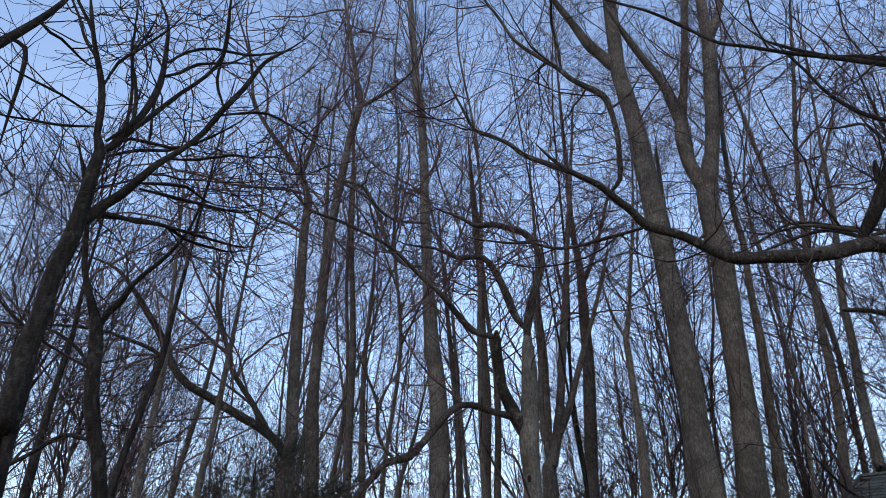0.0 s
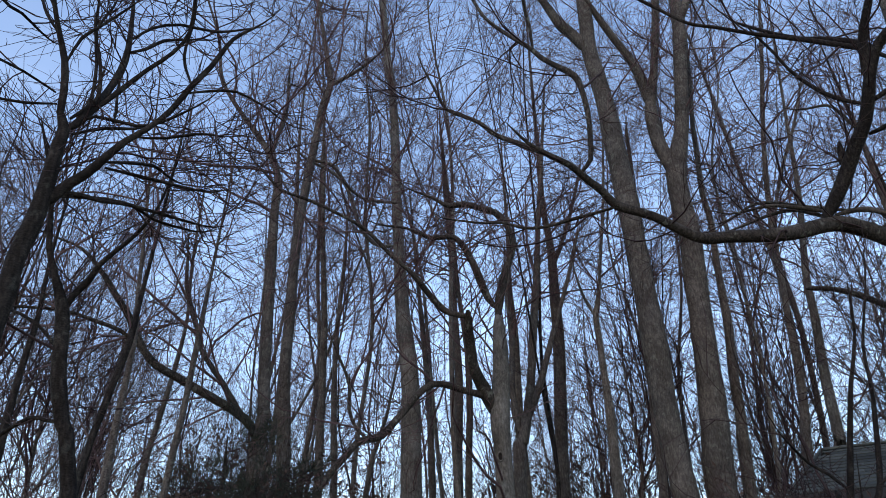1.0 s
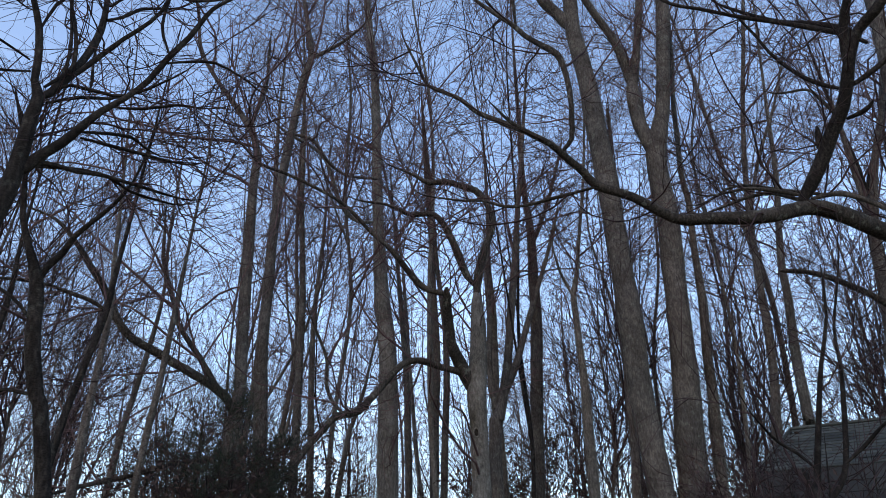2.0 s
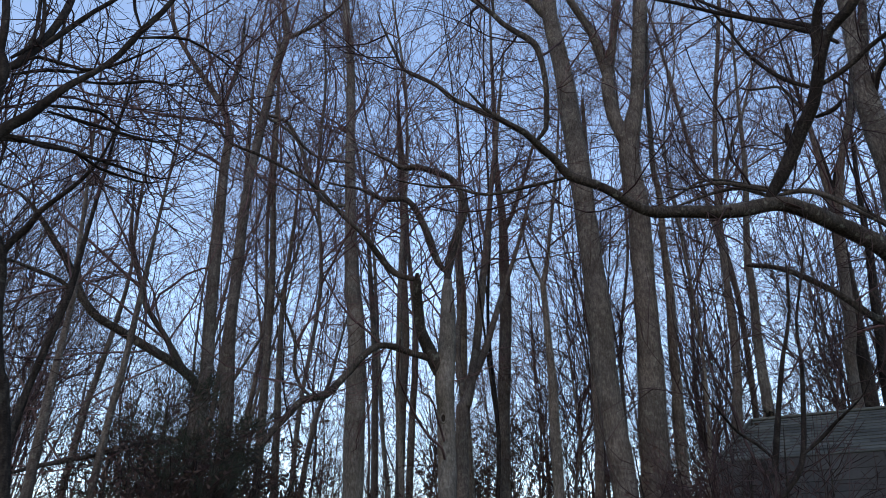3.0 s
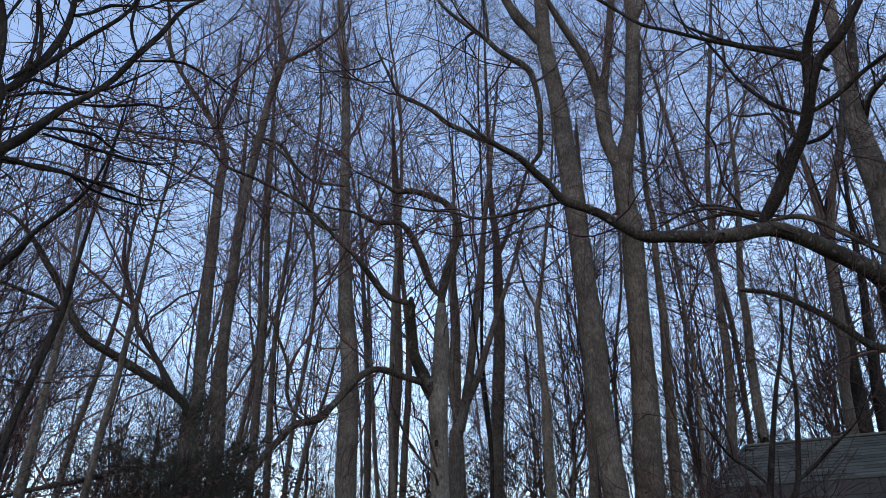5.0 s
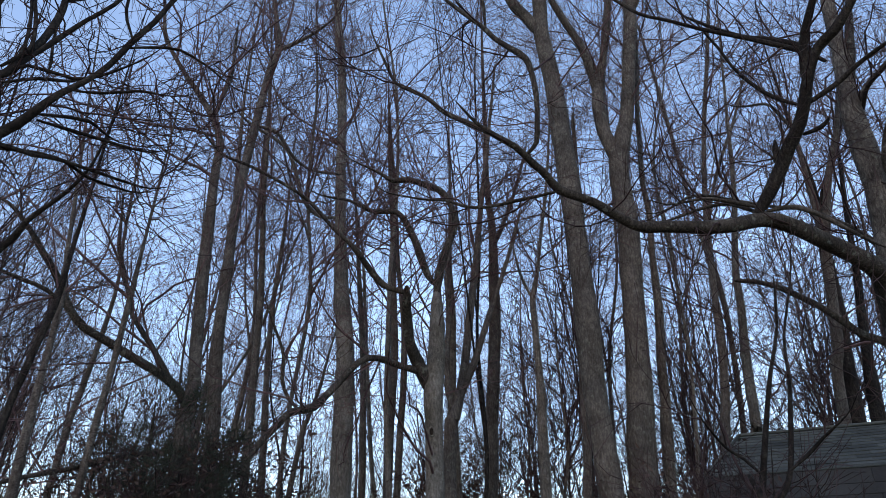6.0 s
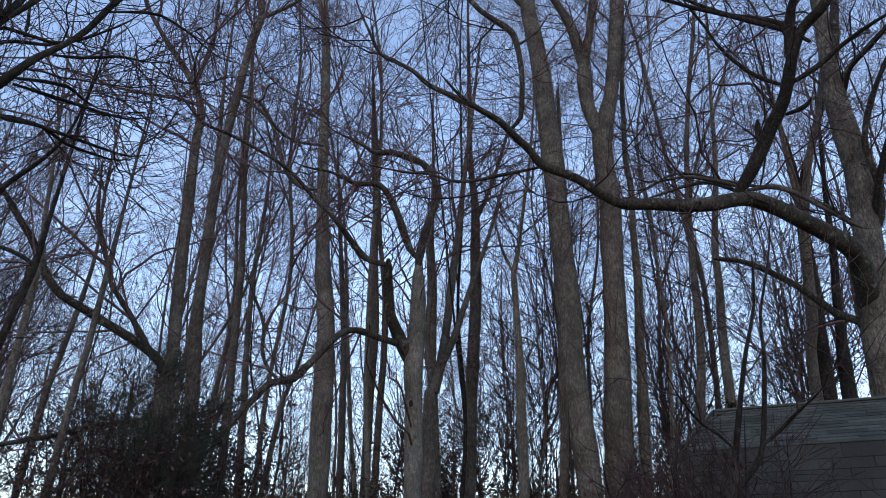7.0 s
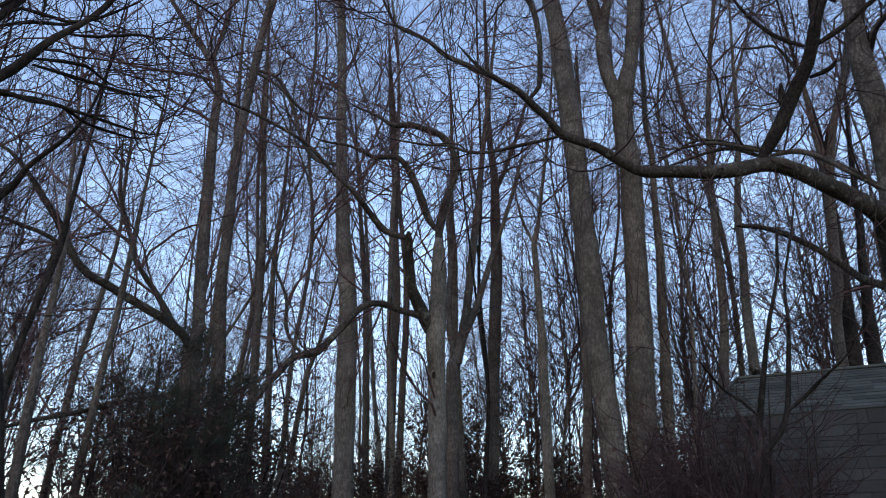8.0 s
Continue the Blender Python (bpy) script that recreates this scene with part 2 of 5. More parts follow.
class Tree:
    """A bare tree: trunk and limbs along given centre lines, twigs grown on them."""
    count = 0

    def __init__(self, label, twig=1.0, fine=1.0, mat=None, twig_mat=None, stout=1.0, reach=1.0, name="tree"):
        Tree.count += 1
        self.rng = np.random.default_rng(100 + Tree.count)
        self.label, self.twig, self.fine, self.stout, self.reach, self.name = label, twig, fine, stout, reach, name
        self.mat, self.twig_mat = mat or BARK_GREY, twig_mat or TWIG
        self.chunks, self.root, self.crown = [], None, None

    def trunk(self, points):
        base = Vector((points[0][0], points[0][1], 0.0))
        self.base = np.array([*base, 0.0])
        self.root = new(self.name, None)
        self.root.location = base
        tagged(self.root, self.label, self.name, group="trees of the wood" if self.name == "tree" else "undergrowth")
        pts = np.array(points) - self.base
        line = smooth_line(pts, 0.16)
        flare = np.clip(1 - (line[:, 2] + 0.1) / 0.7, 0, 1)
        line[:, 3] *= 1 + 0.45 * flare ** 2
        hang("trunk", stem_mesh("trunk", line, 14, self.mat, self.rng), self.root)
        h = line[:, 2].max()
        self.clothe(line[line[:, 2] > h * 0.48], True)

    def limb(self, points, mat=None, broken=False):
        if not broken:
            a, b = np.array(points[-2]), np.array(points[-1])
            d = unit(b[:3] - a[:3]) + np.array([0.0, 0.0, 0.12])
            reach = 0.25 + 9 * b[3]
            points = [*points, (*(b[:3] + d * reach * 0.5), b[3] * 0.6), (*(b[:3] + (d + np.array([0.0, 0.0, 0.2])) * reach), b[3] * 0.22)]
        line = smooth_line(np.array(points) - self.base, 0.10)
        line[:3, 3] *= (0.55, 0.75, 0.92)
        hang("limb", stem_mesh("limb", line, 9, mat or self.mat, self.rng, 0.06), self.root)
        self.clothe(line, False)

    def knot(self, place, out, wide, tall):
        """A knot hole facing out: raised rim, dark disc painted for the shade inside."""
        m, k = 8, 24
        side = unit(np.cross(np.array([0.0, 0.0, 1.0]), np.array(out)))
        up = np.array([0.0, 0.0, 1.0])
        o = np.array(place) - self.base[:3]
        a = np.linspace(0, 2 * np.pi, k, endpoint=False)
        ring = [o + side * math.cos(x) * wide / 2 + up * math.sin(x) * tall / 2 for x in a]
        ring = np.array(ring + ring[:1])[None]
        v, q = tubes(ring, np.full((1, k + 1), wide * 0.16), m)
        rim = hang("knot_rim", mesh_from("knot_rim", v, q, self.mat), self.root)
        v = np.concatenate([[o + side * math.cos(x) * wide / 2 * f + up * math.sin(x) * tall / 2 * f + np.array(out) * (0.004 + (1 - f) * 0.010) for x in a]
                            for f in (1.0, 0.7, 0.35, 0.02)])
        i = np.arange(3)[:, None] * k
        s = np.arange(k)[None, :]
        s2 = (s + 1) % k
        q = np.stack(np.broadcast_arrays(i + s, i + s2, i + k + s2, i + k + s), -1).reshape(-1, 4)
        hang("hollow", mesh_from("hollow", v, q, HOLE_SHADE), rim, "dark disc painted as shade in the hole")

    def clothe(self, line, main):
        """Boughs, twigs and fine ends along one line."""
        seg = np.linalg.norm(np.diff(line[:, :3], axis=0), axis=1).sum()
        rng = self.rng
        P, R = line[None, :, :3], line[None, :, 3]
        n1 = max(2, int(seg * (2.5 if main else 3.0) * self.twig))
        a, ra = sprout(rng, P, R, n1, np.array((0.9, 3.0) if main else (0.5, 2.1)) * self.reach, (32, 72), 8, 0.05, 0.17, 0.08, 0.0076 * self.stout, 0.0062 * self.stout ** 0.5)
        b, rb = sprout(rng, a, ra, int(5 * self.fine), np.array((0.35, 1.25)) * self.reach ** 0.5, (28, 62), 5, 0.04, 0.17, 0.15, 0.0074 * self.stout, 0.0046 * self.stout ** 0.5)
        c, rc = sprout(rng, b, rb, int(2.4 * self.fine), (0.25, 0.85), (28, 60), 3, 0.04, 0.16, 0.2, 0.0075, 0.0040)
        self.chunks += [tubes(a, ra, 4), tubes(b, rb, 3), tubes(c, rc, 3)]
        self.done()

    def done(self):
        v, q = merged(self.chunks)
        me = mesh_from("twigs", v, q, self.twig_mat)
        if self.crown is None:
            self.crown = hang("crown", me, self.root, "fine bare twigs", "stuff")
        else:
            old = self.crown.data
            self.crown.data = me
            bpy.data.meshes.remove(old)


# ---- ground ----
def ground():
    n = 120
    r = np.concatenate([[0.0], np.geomspace(1.0, 900.0, 60)])
    a = np.linspace(0, 2 * np.pi, n, endpoint=False)
    rng = np.random.default_rng(3)
    X, Y = r[:, None] * np.cos(a), r[:, None] * np.sin(a)
    Z = 0.05 * np.sin(X * 0.9) * np.cos(Y * 0.7) + rng.normal(0, 0.02, X.shape)
    Z[0] = 0
    v = np.stack([X, Y, Z], -1).reshape(-1, 3)
    i = np.arange(len(r) - 1)[:, None] * n
    s = np.arange(n)[None, :]
    s2 = (s + 1) % n
    q = np.stack(np.broadcast_arrays(i + s, i + n + s, i + n + s2, i + s2), -1).reshape(-1, 4)
    ob = new("ground", mesh_from("ground", v, q, LITTER))
    tagged(ob, "woodland floor covered in brown leaf litter", "ground", kind="structure")


ground()

# ---- the trees that can be told apart ----

t = Tree('tall grey-brown tree with a thick leaning trunk forking high up', twig=1, fine=1, mat=BARK_GREY)
t.trunk([(3.97, 10.80, -0.10, 0.205), (3.80, 10.86, 2.40, 0.180), (3.72, 10.89, 3.74, 0.180), (3.67, 10.90, 4.33, 0.178), (3.65, 10.90, 5.19, 0.183), (3.63, 10.91, 6.36, 0.175), (3.59, 10.93, 7.40, 0.164), (3.57, 10.93, 8.10, 0.178), (3.50, 10.95, 9.25, 0.176), (3.42, 10.98, 10.51, 0.154), (3.31, 11.02, 11.49, 0.149), (3.31, 11.02, 12.49, 0.143), (3.32, 11.01, 13.41, 0.136), (3.34, 11.01, 14.91, 0.081), (3.36, 11.00, 16.41, 0.027)])
t.limb([(3.31, 11.02, 11.49, 0.106), (3.06, 11.10, 11.99, 0.103), (2.80, 11.06, 12.27, 0.098), (2.50, 10.91, 12.68, 0.082), (2.21, 10.75, 13.01, 0.066)])

t = Tree('tall grey tree with a thick trunk splitting into upright stems', twig=1, fine=1, mat=BARK_GREY)
t.trunk([(4.21, 11.24, -0.10, 0.241), (4.39, 11.17, 3.79, 0.215), (4.44, 11.15, 4.42, 0.205), (4.48, 11.13, 5.26, 0.191), (4.52, 11.12, 6.16, 0.189), (4.56, 11.10, 7.14, 0.192), (4.59, 11.09, 7.76, 0.196), (4.55, 11.11, 8.20, 0.190), (4.56, 11.10, 8.88, 0.185), (4.72, 11.04, 9.55, 0.139), (4.80, 11.01, 9.90, 0.121), (4.95, 10.95, 11.15, 0.126), (5.06, 10.90, 12.09, 0.129), (5.10, 10.89, 13.27, 0.095), (5.20, 10.85, 14.77, 0.057), (5.31, 10.81, 16.27, 0.019)])
t.limb([(4.53, 11.11, 8.77, 0.146), (4.44, 11.15, 9.26, 0.129), (4.37, 11.21, 9.67, 0.121), (4.38, 11.28, 10.42, 0.115), (4.52, 11.29, 11.04, 0.085), (4.72, 11.29, 12.16, 0.072), (4.94, 11.27, 13.69, 0.069)])
t.limb([(4.38, 11.28, 10.42, 0.099), (4.31, 11.31, 11.05, 0.091), (4.12, 11.25, 11.56, 0.081), (3.78, 11.13, 12.09, 0.071), (3.51, 10.98, 12.45, 0.055)])
t.limb([(5.06, 10.90, 12.09, 0.097), (5.25, 10.83, 12.60, 0.076), (5.66, 11.21, 13.61, 0.063)])

t = Tree('straight pale grey tree with a smooth slender trunk', twig=1.25, fine=1.1, mat=BARK_PALE, twig_mat=TWIG, stout=1.0, reach=1.15)
t.trunk([(-0.01, 13.00, -0.10, 0.187), (-0.06, 13.00, 4.15, 0.167), (-0.09, 13.00, 5.87, 0.158), (-0.21, 13.00, 6.94, 0.134), (-0.28, 13.00, 8.08, 0.112), (-0.35, 13.00, 9.33, 0.095), (-0.39, 13.00, 10.68, 0.087), (-0.47, 13.00, 12.15, 0.079), (-0.65, 13.00, 13.76, 0.076), (-0.77, 13.00, 15.53, 0.067), (-0.91, 13.00, 17.03, 0.040), (-1.04, 13.00, 18.52, 0.013)])
t.limb([(-0.30, 13.00, 8.45, 0.043), (-0.69, 13.00, 8.45, 0.043), (-1.02, 12.84, 8.73, 0.043), (-1.35, 12.51, 9.55, 0.038), (-1.99, 12.19, 9.85, 0.027)])

t = Tree('gnarled tree with a knot hole and sharply bent limbs', twig=1.25, fine=1.1, mat=BARK_PALE, twig_mat=TWIG, stout=1.0, reach=1.15)
t.trunk([(1.27, 10.93, -0.10, 0.135), (1.25, 10.93, 3.74, 0.121), (1.24, 10.93, 4.20, 0.128), (1.23, 10.93, 4.53, 0.137), (1.28, 10.93, 5.19, 0.129), (1.29, 10.92, 5.72, 0.106), (1.28, 10.92, 6.18, 0.082)])
t.limb([(1.28, 10.92, 6.10, 0.082), (1.33, 10.92, 6.46, 0.068), (1.43, 10.91, 6.84, 0.062), (1.57, 10.89, 7.24, 0.050), (1.57, 10.89, 7.49, 0.046), (1.46, 10.90, 7.80, 0.051), (1.31, 10.92, 7.97, 0.051), (1.09, 10.95, 8.06, 0.047), (0.81, 10.98, 8.16, 0.052), (0.57, 11.01, 8.14, 0.042), (0.29, 11.04, 8.32, 0.024), (0.01, 11.07, 8.46, 0.014)], BARK_LIMB_SHADED)
t.knot((1.194, 10.806, 3.959), (-0.110, -0.994, 0.0), 0.075, 0.125)
t.limb([(1.29, 10.92, 6.23, 0.061), (1.15, 10.94, 6.42, 0.061), (1.03, 10.91, 6.72, 0.062), (0.92, 10.82, 6.98, 0.058), (0.72, 10.75, 7.32, 0.049), (0.55, 10.68, 7.38, 0.045), (0.28, 10.62, 7.32, 0.040), (0.10, 10.54, 7.35, 0.031), (-0.12, 10.48, 7.42, 0.022), (-0.43, 10.42, 7.43, 0.018)], BARK_LIMB_SHADED)
t.limb([(1.23, 10.93, 4.48, 0.089), (1.16, 10.94, 4.67, 0.102), (0.99, 10.85, 4.98, 0.094), (0.86, 10.64, 5.18, 0.081), (0.81, 10.42, 5.36, 0.077), (0.77, 10.20, 5.57, 0.072), (0.75, 9.98, 5.82, 0.059)], BARK_LIMB_SHADED, broken=True)
t.limb([(0.75, 10.03, 5.74, 0.060), (0.49, 10.07, 5.82, 0.048), (0.33, 10.00, 5.92, 0.048), (0.13, 9.85, 6.11, 0.044), (-0.03, 9.70, 6.26, 0.036), (-0.31, 9.56, 6.46, 0.032), (-0.62, 9.43, 6.75, 0.028), (-0.82, 9.28, 6.84, 0.024), (-1.12, 9.15, 6.95, 0.023), (-1.51, 9.02, 7.08, 0.023), (-1.80, 8.89, 7.13, 0.019), (-2.07, 8.75, 7.38, 0.012)], BARK_LIMB_SHADED)
t.limb([(1.24, 10.93, 4.67, 0.049), (1.13, 10.94, 4.80, 0.057), (0.99, 10.88, 4.86, 0.057), (0.70, 10.76, 4.90, 0.049), (0.37, 10.64, 4.96, 0.048), (0.13, 10.51, 4.85, 0.052), (-0.15, 10.38, 4.49, 0.050), (-0.29, 10.24, 4.29, 0.053), (-0.44, 10.10, 4.09, 0.055), (-0.61, 9.96, 4.01, 0.051), (-0.74, 9.82, 3.93, 0.046), (-0.87, 9.67, 3.73, 0.042), (-1.05, 9.54, 3.46, 0.037), (-1.22, 9.40, 3.15, 0.030)], BARK_LIMB_SHADED)
t.limb([(-0.62, 9.94, 4.01, 0.036), (-0.78, 9.96, 4.19, 0.026), (-0.86, 9.93, 4.40, 0.026), (-0.86, 9.84, 4.68, 0.022), (-0.93, 9.76, 4.89, 0.019), (-1.04, 9.69, 5.13, 0.015)], BARK_LIMB_SHADED)

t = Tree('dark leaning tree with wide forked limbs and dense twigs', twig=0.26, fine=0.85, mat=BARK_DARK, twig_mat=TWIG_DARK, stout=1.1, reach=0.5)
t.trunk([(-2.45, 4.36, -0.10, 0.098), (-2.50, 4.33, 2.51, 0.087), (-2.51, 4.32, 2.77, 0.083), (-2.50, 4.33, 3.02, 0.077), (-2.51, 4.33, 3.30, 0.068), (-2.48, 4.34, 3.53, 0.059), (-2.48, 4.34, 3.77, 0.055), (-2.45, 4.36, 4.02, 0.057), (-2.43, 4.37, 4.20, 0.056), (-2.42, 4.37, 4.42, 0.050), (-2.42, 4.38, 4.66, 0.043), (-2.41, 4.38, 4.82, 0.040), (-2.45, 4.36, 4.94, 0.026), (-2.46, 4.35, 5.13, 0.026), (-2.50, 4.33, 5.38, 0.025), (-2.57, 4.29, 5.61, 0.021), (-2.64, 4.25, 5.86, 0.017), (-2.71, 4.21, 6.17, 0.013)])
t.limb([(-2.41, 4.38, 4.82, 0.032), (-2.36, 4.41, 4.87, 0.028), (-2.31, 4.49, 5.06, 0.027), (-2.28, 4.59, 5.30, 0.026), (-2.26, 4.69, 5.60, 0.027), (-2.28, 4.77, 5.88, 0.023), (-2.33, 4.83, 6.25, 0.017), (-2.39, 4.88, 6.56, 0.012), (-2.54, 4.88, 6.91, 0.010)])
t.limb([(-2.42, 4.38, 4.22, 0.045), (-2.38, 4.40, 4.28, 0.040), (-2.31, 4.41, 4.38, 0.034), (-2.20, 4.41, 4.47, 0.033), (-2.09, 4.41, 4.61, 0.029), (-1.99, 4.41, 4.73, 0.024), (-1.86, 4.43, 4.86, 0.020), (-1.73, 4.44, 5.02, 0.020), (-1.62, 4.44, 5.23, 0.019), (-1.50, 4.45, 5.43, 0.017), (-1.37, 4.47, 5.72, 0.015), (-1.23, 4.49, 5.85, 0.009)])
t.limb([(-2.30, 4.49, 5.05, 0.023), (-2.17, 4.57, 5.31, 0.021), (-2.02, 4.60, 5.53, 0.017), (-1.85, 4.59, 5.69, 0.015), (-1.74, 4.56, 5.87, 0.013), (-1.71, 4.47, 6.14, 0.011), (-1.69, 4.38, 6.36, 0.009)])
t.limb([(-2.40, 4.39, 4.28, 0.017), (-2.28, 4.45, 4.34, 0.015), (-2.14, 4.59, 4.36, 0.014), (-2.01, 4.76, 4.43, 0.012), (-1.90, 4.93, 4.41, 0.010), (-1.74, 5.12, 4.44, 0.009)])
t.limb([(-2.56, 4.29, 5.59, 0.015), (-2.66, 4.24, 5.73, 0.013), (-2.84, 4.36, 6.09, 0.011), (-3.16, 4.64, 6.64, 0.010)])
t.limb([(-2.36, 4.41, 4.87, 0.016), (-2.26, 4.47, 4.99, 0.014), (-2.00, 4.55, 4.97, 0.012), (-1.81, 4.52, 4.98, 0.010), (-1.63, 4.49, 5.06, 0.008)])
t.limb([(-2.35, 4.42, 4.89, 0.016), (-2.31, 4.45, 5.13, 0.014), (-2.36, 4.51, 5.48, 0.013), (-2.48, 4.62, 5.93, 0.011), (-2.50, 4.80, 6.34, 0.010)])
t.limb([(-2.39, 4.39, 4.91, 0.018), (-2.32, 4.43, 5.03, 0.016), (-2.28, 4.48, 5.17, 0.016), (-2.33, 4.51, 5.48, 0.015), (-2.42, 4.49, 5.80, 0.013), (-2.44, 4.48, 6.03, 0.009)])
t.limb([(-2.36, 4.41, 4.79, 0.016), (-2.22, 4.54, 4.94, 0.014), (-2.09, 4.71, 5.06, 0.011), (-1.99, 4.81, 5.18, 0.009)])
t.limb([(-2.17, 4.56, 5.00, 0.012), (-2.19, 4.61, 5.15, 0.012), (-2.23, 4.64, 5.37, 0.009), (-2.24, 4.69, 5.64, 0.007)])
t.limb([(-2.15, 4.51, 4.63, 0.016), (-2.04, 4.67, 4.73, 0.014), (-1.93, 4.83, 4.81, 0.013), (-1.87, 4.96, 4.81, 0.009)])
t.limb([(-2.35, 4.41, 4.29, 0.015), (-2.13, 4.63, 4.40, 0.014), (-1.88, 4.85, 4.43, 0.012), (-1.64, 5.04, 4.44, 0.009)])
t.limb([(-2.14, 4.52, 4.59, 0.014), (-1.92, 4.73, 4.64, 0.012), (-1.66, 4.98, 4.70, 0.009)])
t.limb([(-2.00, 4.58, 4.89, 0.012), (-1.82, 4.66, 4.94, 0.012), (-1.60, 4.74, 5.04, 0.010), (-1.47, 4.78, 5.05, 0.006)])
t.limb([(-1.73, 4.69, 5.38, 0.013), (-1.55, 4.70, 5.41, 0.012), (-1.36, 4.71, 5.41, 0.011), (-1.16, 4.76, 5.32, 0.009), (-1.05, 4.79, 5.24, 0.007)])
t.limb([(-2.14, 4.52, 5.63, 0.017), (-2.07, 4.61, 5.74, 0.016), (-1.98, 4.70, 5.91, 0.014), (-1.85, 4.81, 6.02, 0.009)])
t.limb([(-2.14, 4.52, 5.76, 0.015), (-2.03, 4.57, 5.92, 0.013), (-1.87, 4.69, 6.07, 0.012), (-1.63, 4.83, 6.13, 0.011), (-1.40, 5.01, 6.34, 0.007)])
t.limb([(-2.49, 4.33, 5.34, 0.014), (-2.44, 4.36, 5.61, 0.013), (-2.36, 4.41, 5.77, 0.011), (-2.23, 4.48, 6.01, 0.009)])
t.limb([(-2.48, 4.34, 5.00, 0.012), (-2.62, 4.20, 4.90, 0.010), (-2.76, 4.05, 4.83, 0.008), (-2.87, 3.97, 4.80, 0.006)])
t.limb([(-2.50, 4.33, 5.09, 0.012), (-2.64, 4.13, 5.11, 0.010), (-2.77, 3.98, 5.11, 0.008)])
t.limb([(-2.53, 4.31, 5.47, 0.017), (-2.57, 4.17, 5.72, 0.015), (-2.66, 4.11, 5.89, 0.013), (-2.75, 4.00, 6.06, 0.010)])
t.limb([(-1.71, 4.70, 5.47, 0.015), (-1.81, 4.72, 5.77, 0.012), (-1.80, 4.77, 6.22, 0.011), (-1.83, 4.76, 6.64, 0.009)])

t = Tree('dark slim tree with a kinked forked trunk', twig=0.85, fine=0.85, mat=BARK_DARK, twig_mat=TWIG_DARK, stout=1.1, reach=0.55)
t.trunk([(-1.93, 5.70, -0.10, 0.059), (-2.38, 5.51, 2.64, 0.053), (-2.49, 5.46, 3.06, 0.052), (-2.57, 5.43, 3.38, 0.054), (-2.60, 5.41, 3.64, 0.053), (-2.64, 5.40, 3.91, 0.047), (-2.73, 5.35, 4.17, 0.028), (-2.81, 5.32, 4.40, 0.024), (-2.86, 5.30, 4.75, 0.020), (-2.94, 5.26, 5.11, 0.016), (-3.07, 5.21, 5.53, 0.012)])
t.limb([(-2.64, 5.40, 3.86, 0.032), (-2.59, 5.42, 4.03, 0.028), (-2.50, 5.42, 4.15, 0.026), (-2.42, 5.37, 4.26, 0.022), (-2.30, 5.34, 4.37, 0.018), (-2.16, 5.32, 4.51, 0.016), (-2.03, 5.30, 4.72, 0.011), (-1.95, 5.26, 4.99, 0.009)])
t.limb([(-2.59, 5.42, 3.55, 0.019), (-2.71, 5.37, 3.71, 0.015), (-2.92, 5.38, 3.86, 0.013), (-3.17, 5.49, 3.96, 0.011), (-3.49, 5.57, 4.03, 0.009)])
t.limb([(-2.49, 5.46, 3.06, 0.018), (-2.59, 5.42, 3.07, 0.016), (-2.73, 5.46, 3.10, 0.016), (-2.97, 5.58, 3.01, 0.016), (-3.24, 5.68, 2.91, 0.014)])

t = Tree('grey tree rising from undergrowth with a long arching limb', twig=1.25, fine=1.1, mat=BARK_BROWN, twig_mat=TWIG, stout=1.0, reach=1.15)
t.trunk([(-1.98, 9.80, -0.10, 0.133), (-1.98, 9.80, 3.45, 0.119), (-1.98, 9.80, 3.87, 0.107), (-1.95, 9.81, 4.30, 0.084), (-1.98, 9.80, 4.82, 0.078), (-2.01, 9.80, 5.62, 0.077), (-2.03, 9.79, 6.48, 0.072), (-2.05, 9.79, 7.23, 0.062), (-2.05, 9.79, 7.92, 0.056), (-2.20, 9.76, 8.31, 0.052), (-2.45, 9.71, 8.70, 0.044), (-2.70, 9.66, 9.04, 0.036), (-3.02, 9.59, 9.61, 0.027), (-3.16, 9.56, 10.43, 0.023), (-3.47, 9.50, 11.37, 0.014), (-3.78, 9.44, 12.32, 0.005)])
t.limb([(-1.99, 9.80, 3.87, 0.085), (-2.07, 9.78, 4.13, 0.068), (-2.26, 9.70, 4.30, 0.061), (-2.54, 9.56, 4.45, 0.057), (-2.81, 9.41, 4.58, 0.057), (-3.04, 9.28, 4.69, 0.053), (-3.19, 9.16, 4.76, 0.053), (-3.32, 9.04, 4.90, 0.053), (-3.43, 8.93, 5.12, 0.049), (-3.54, 8.82, 5.34, 0.042), (-3.66, 8.71, 5.51, 0.039), (-3.81, 8.59, 5.74, 0.032), (-4.06, 8.45, 6.01, 0.021), (-4.41, 8.29, 6.12, 0.014)], BARK_LIMB_SHADED)
t.limb([(-3.32, 9.04, 4.90, 0.025), (-3.62, 8.98, 5.14, 0.025), (-3.87, 8.84, 5.21, 0.024), (-4.07, 8.62, 5.23, 0.021), (-4.31, 8.39, 5.20, 0.020), (-4.70, 8.13, 5.10, 0.016), (-4.79, 7.93, 4.86, 0.013)], BARK_LIMB_SHADED)
t.limb([(-2.19, 9.73, 4.26, 0.043), (-2.49, 9.67, 4.70, 0.037), (-2.67, 9.68, 4.94, 0.037), (-2.84, 9.74, 5.19, 0.034), (-2.93, 9.81, 5.46, 0.031), (-3.05, 9.88, 5.74, 0.035), (-3.21, 9.94, 6.20, 0.028), (-3.29, 10.02, 6.78, 0.021)], BARK_LIMB_SHADED)
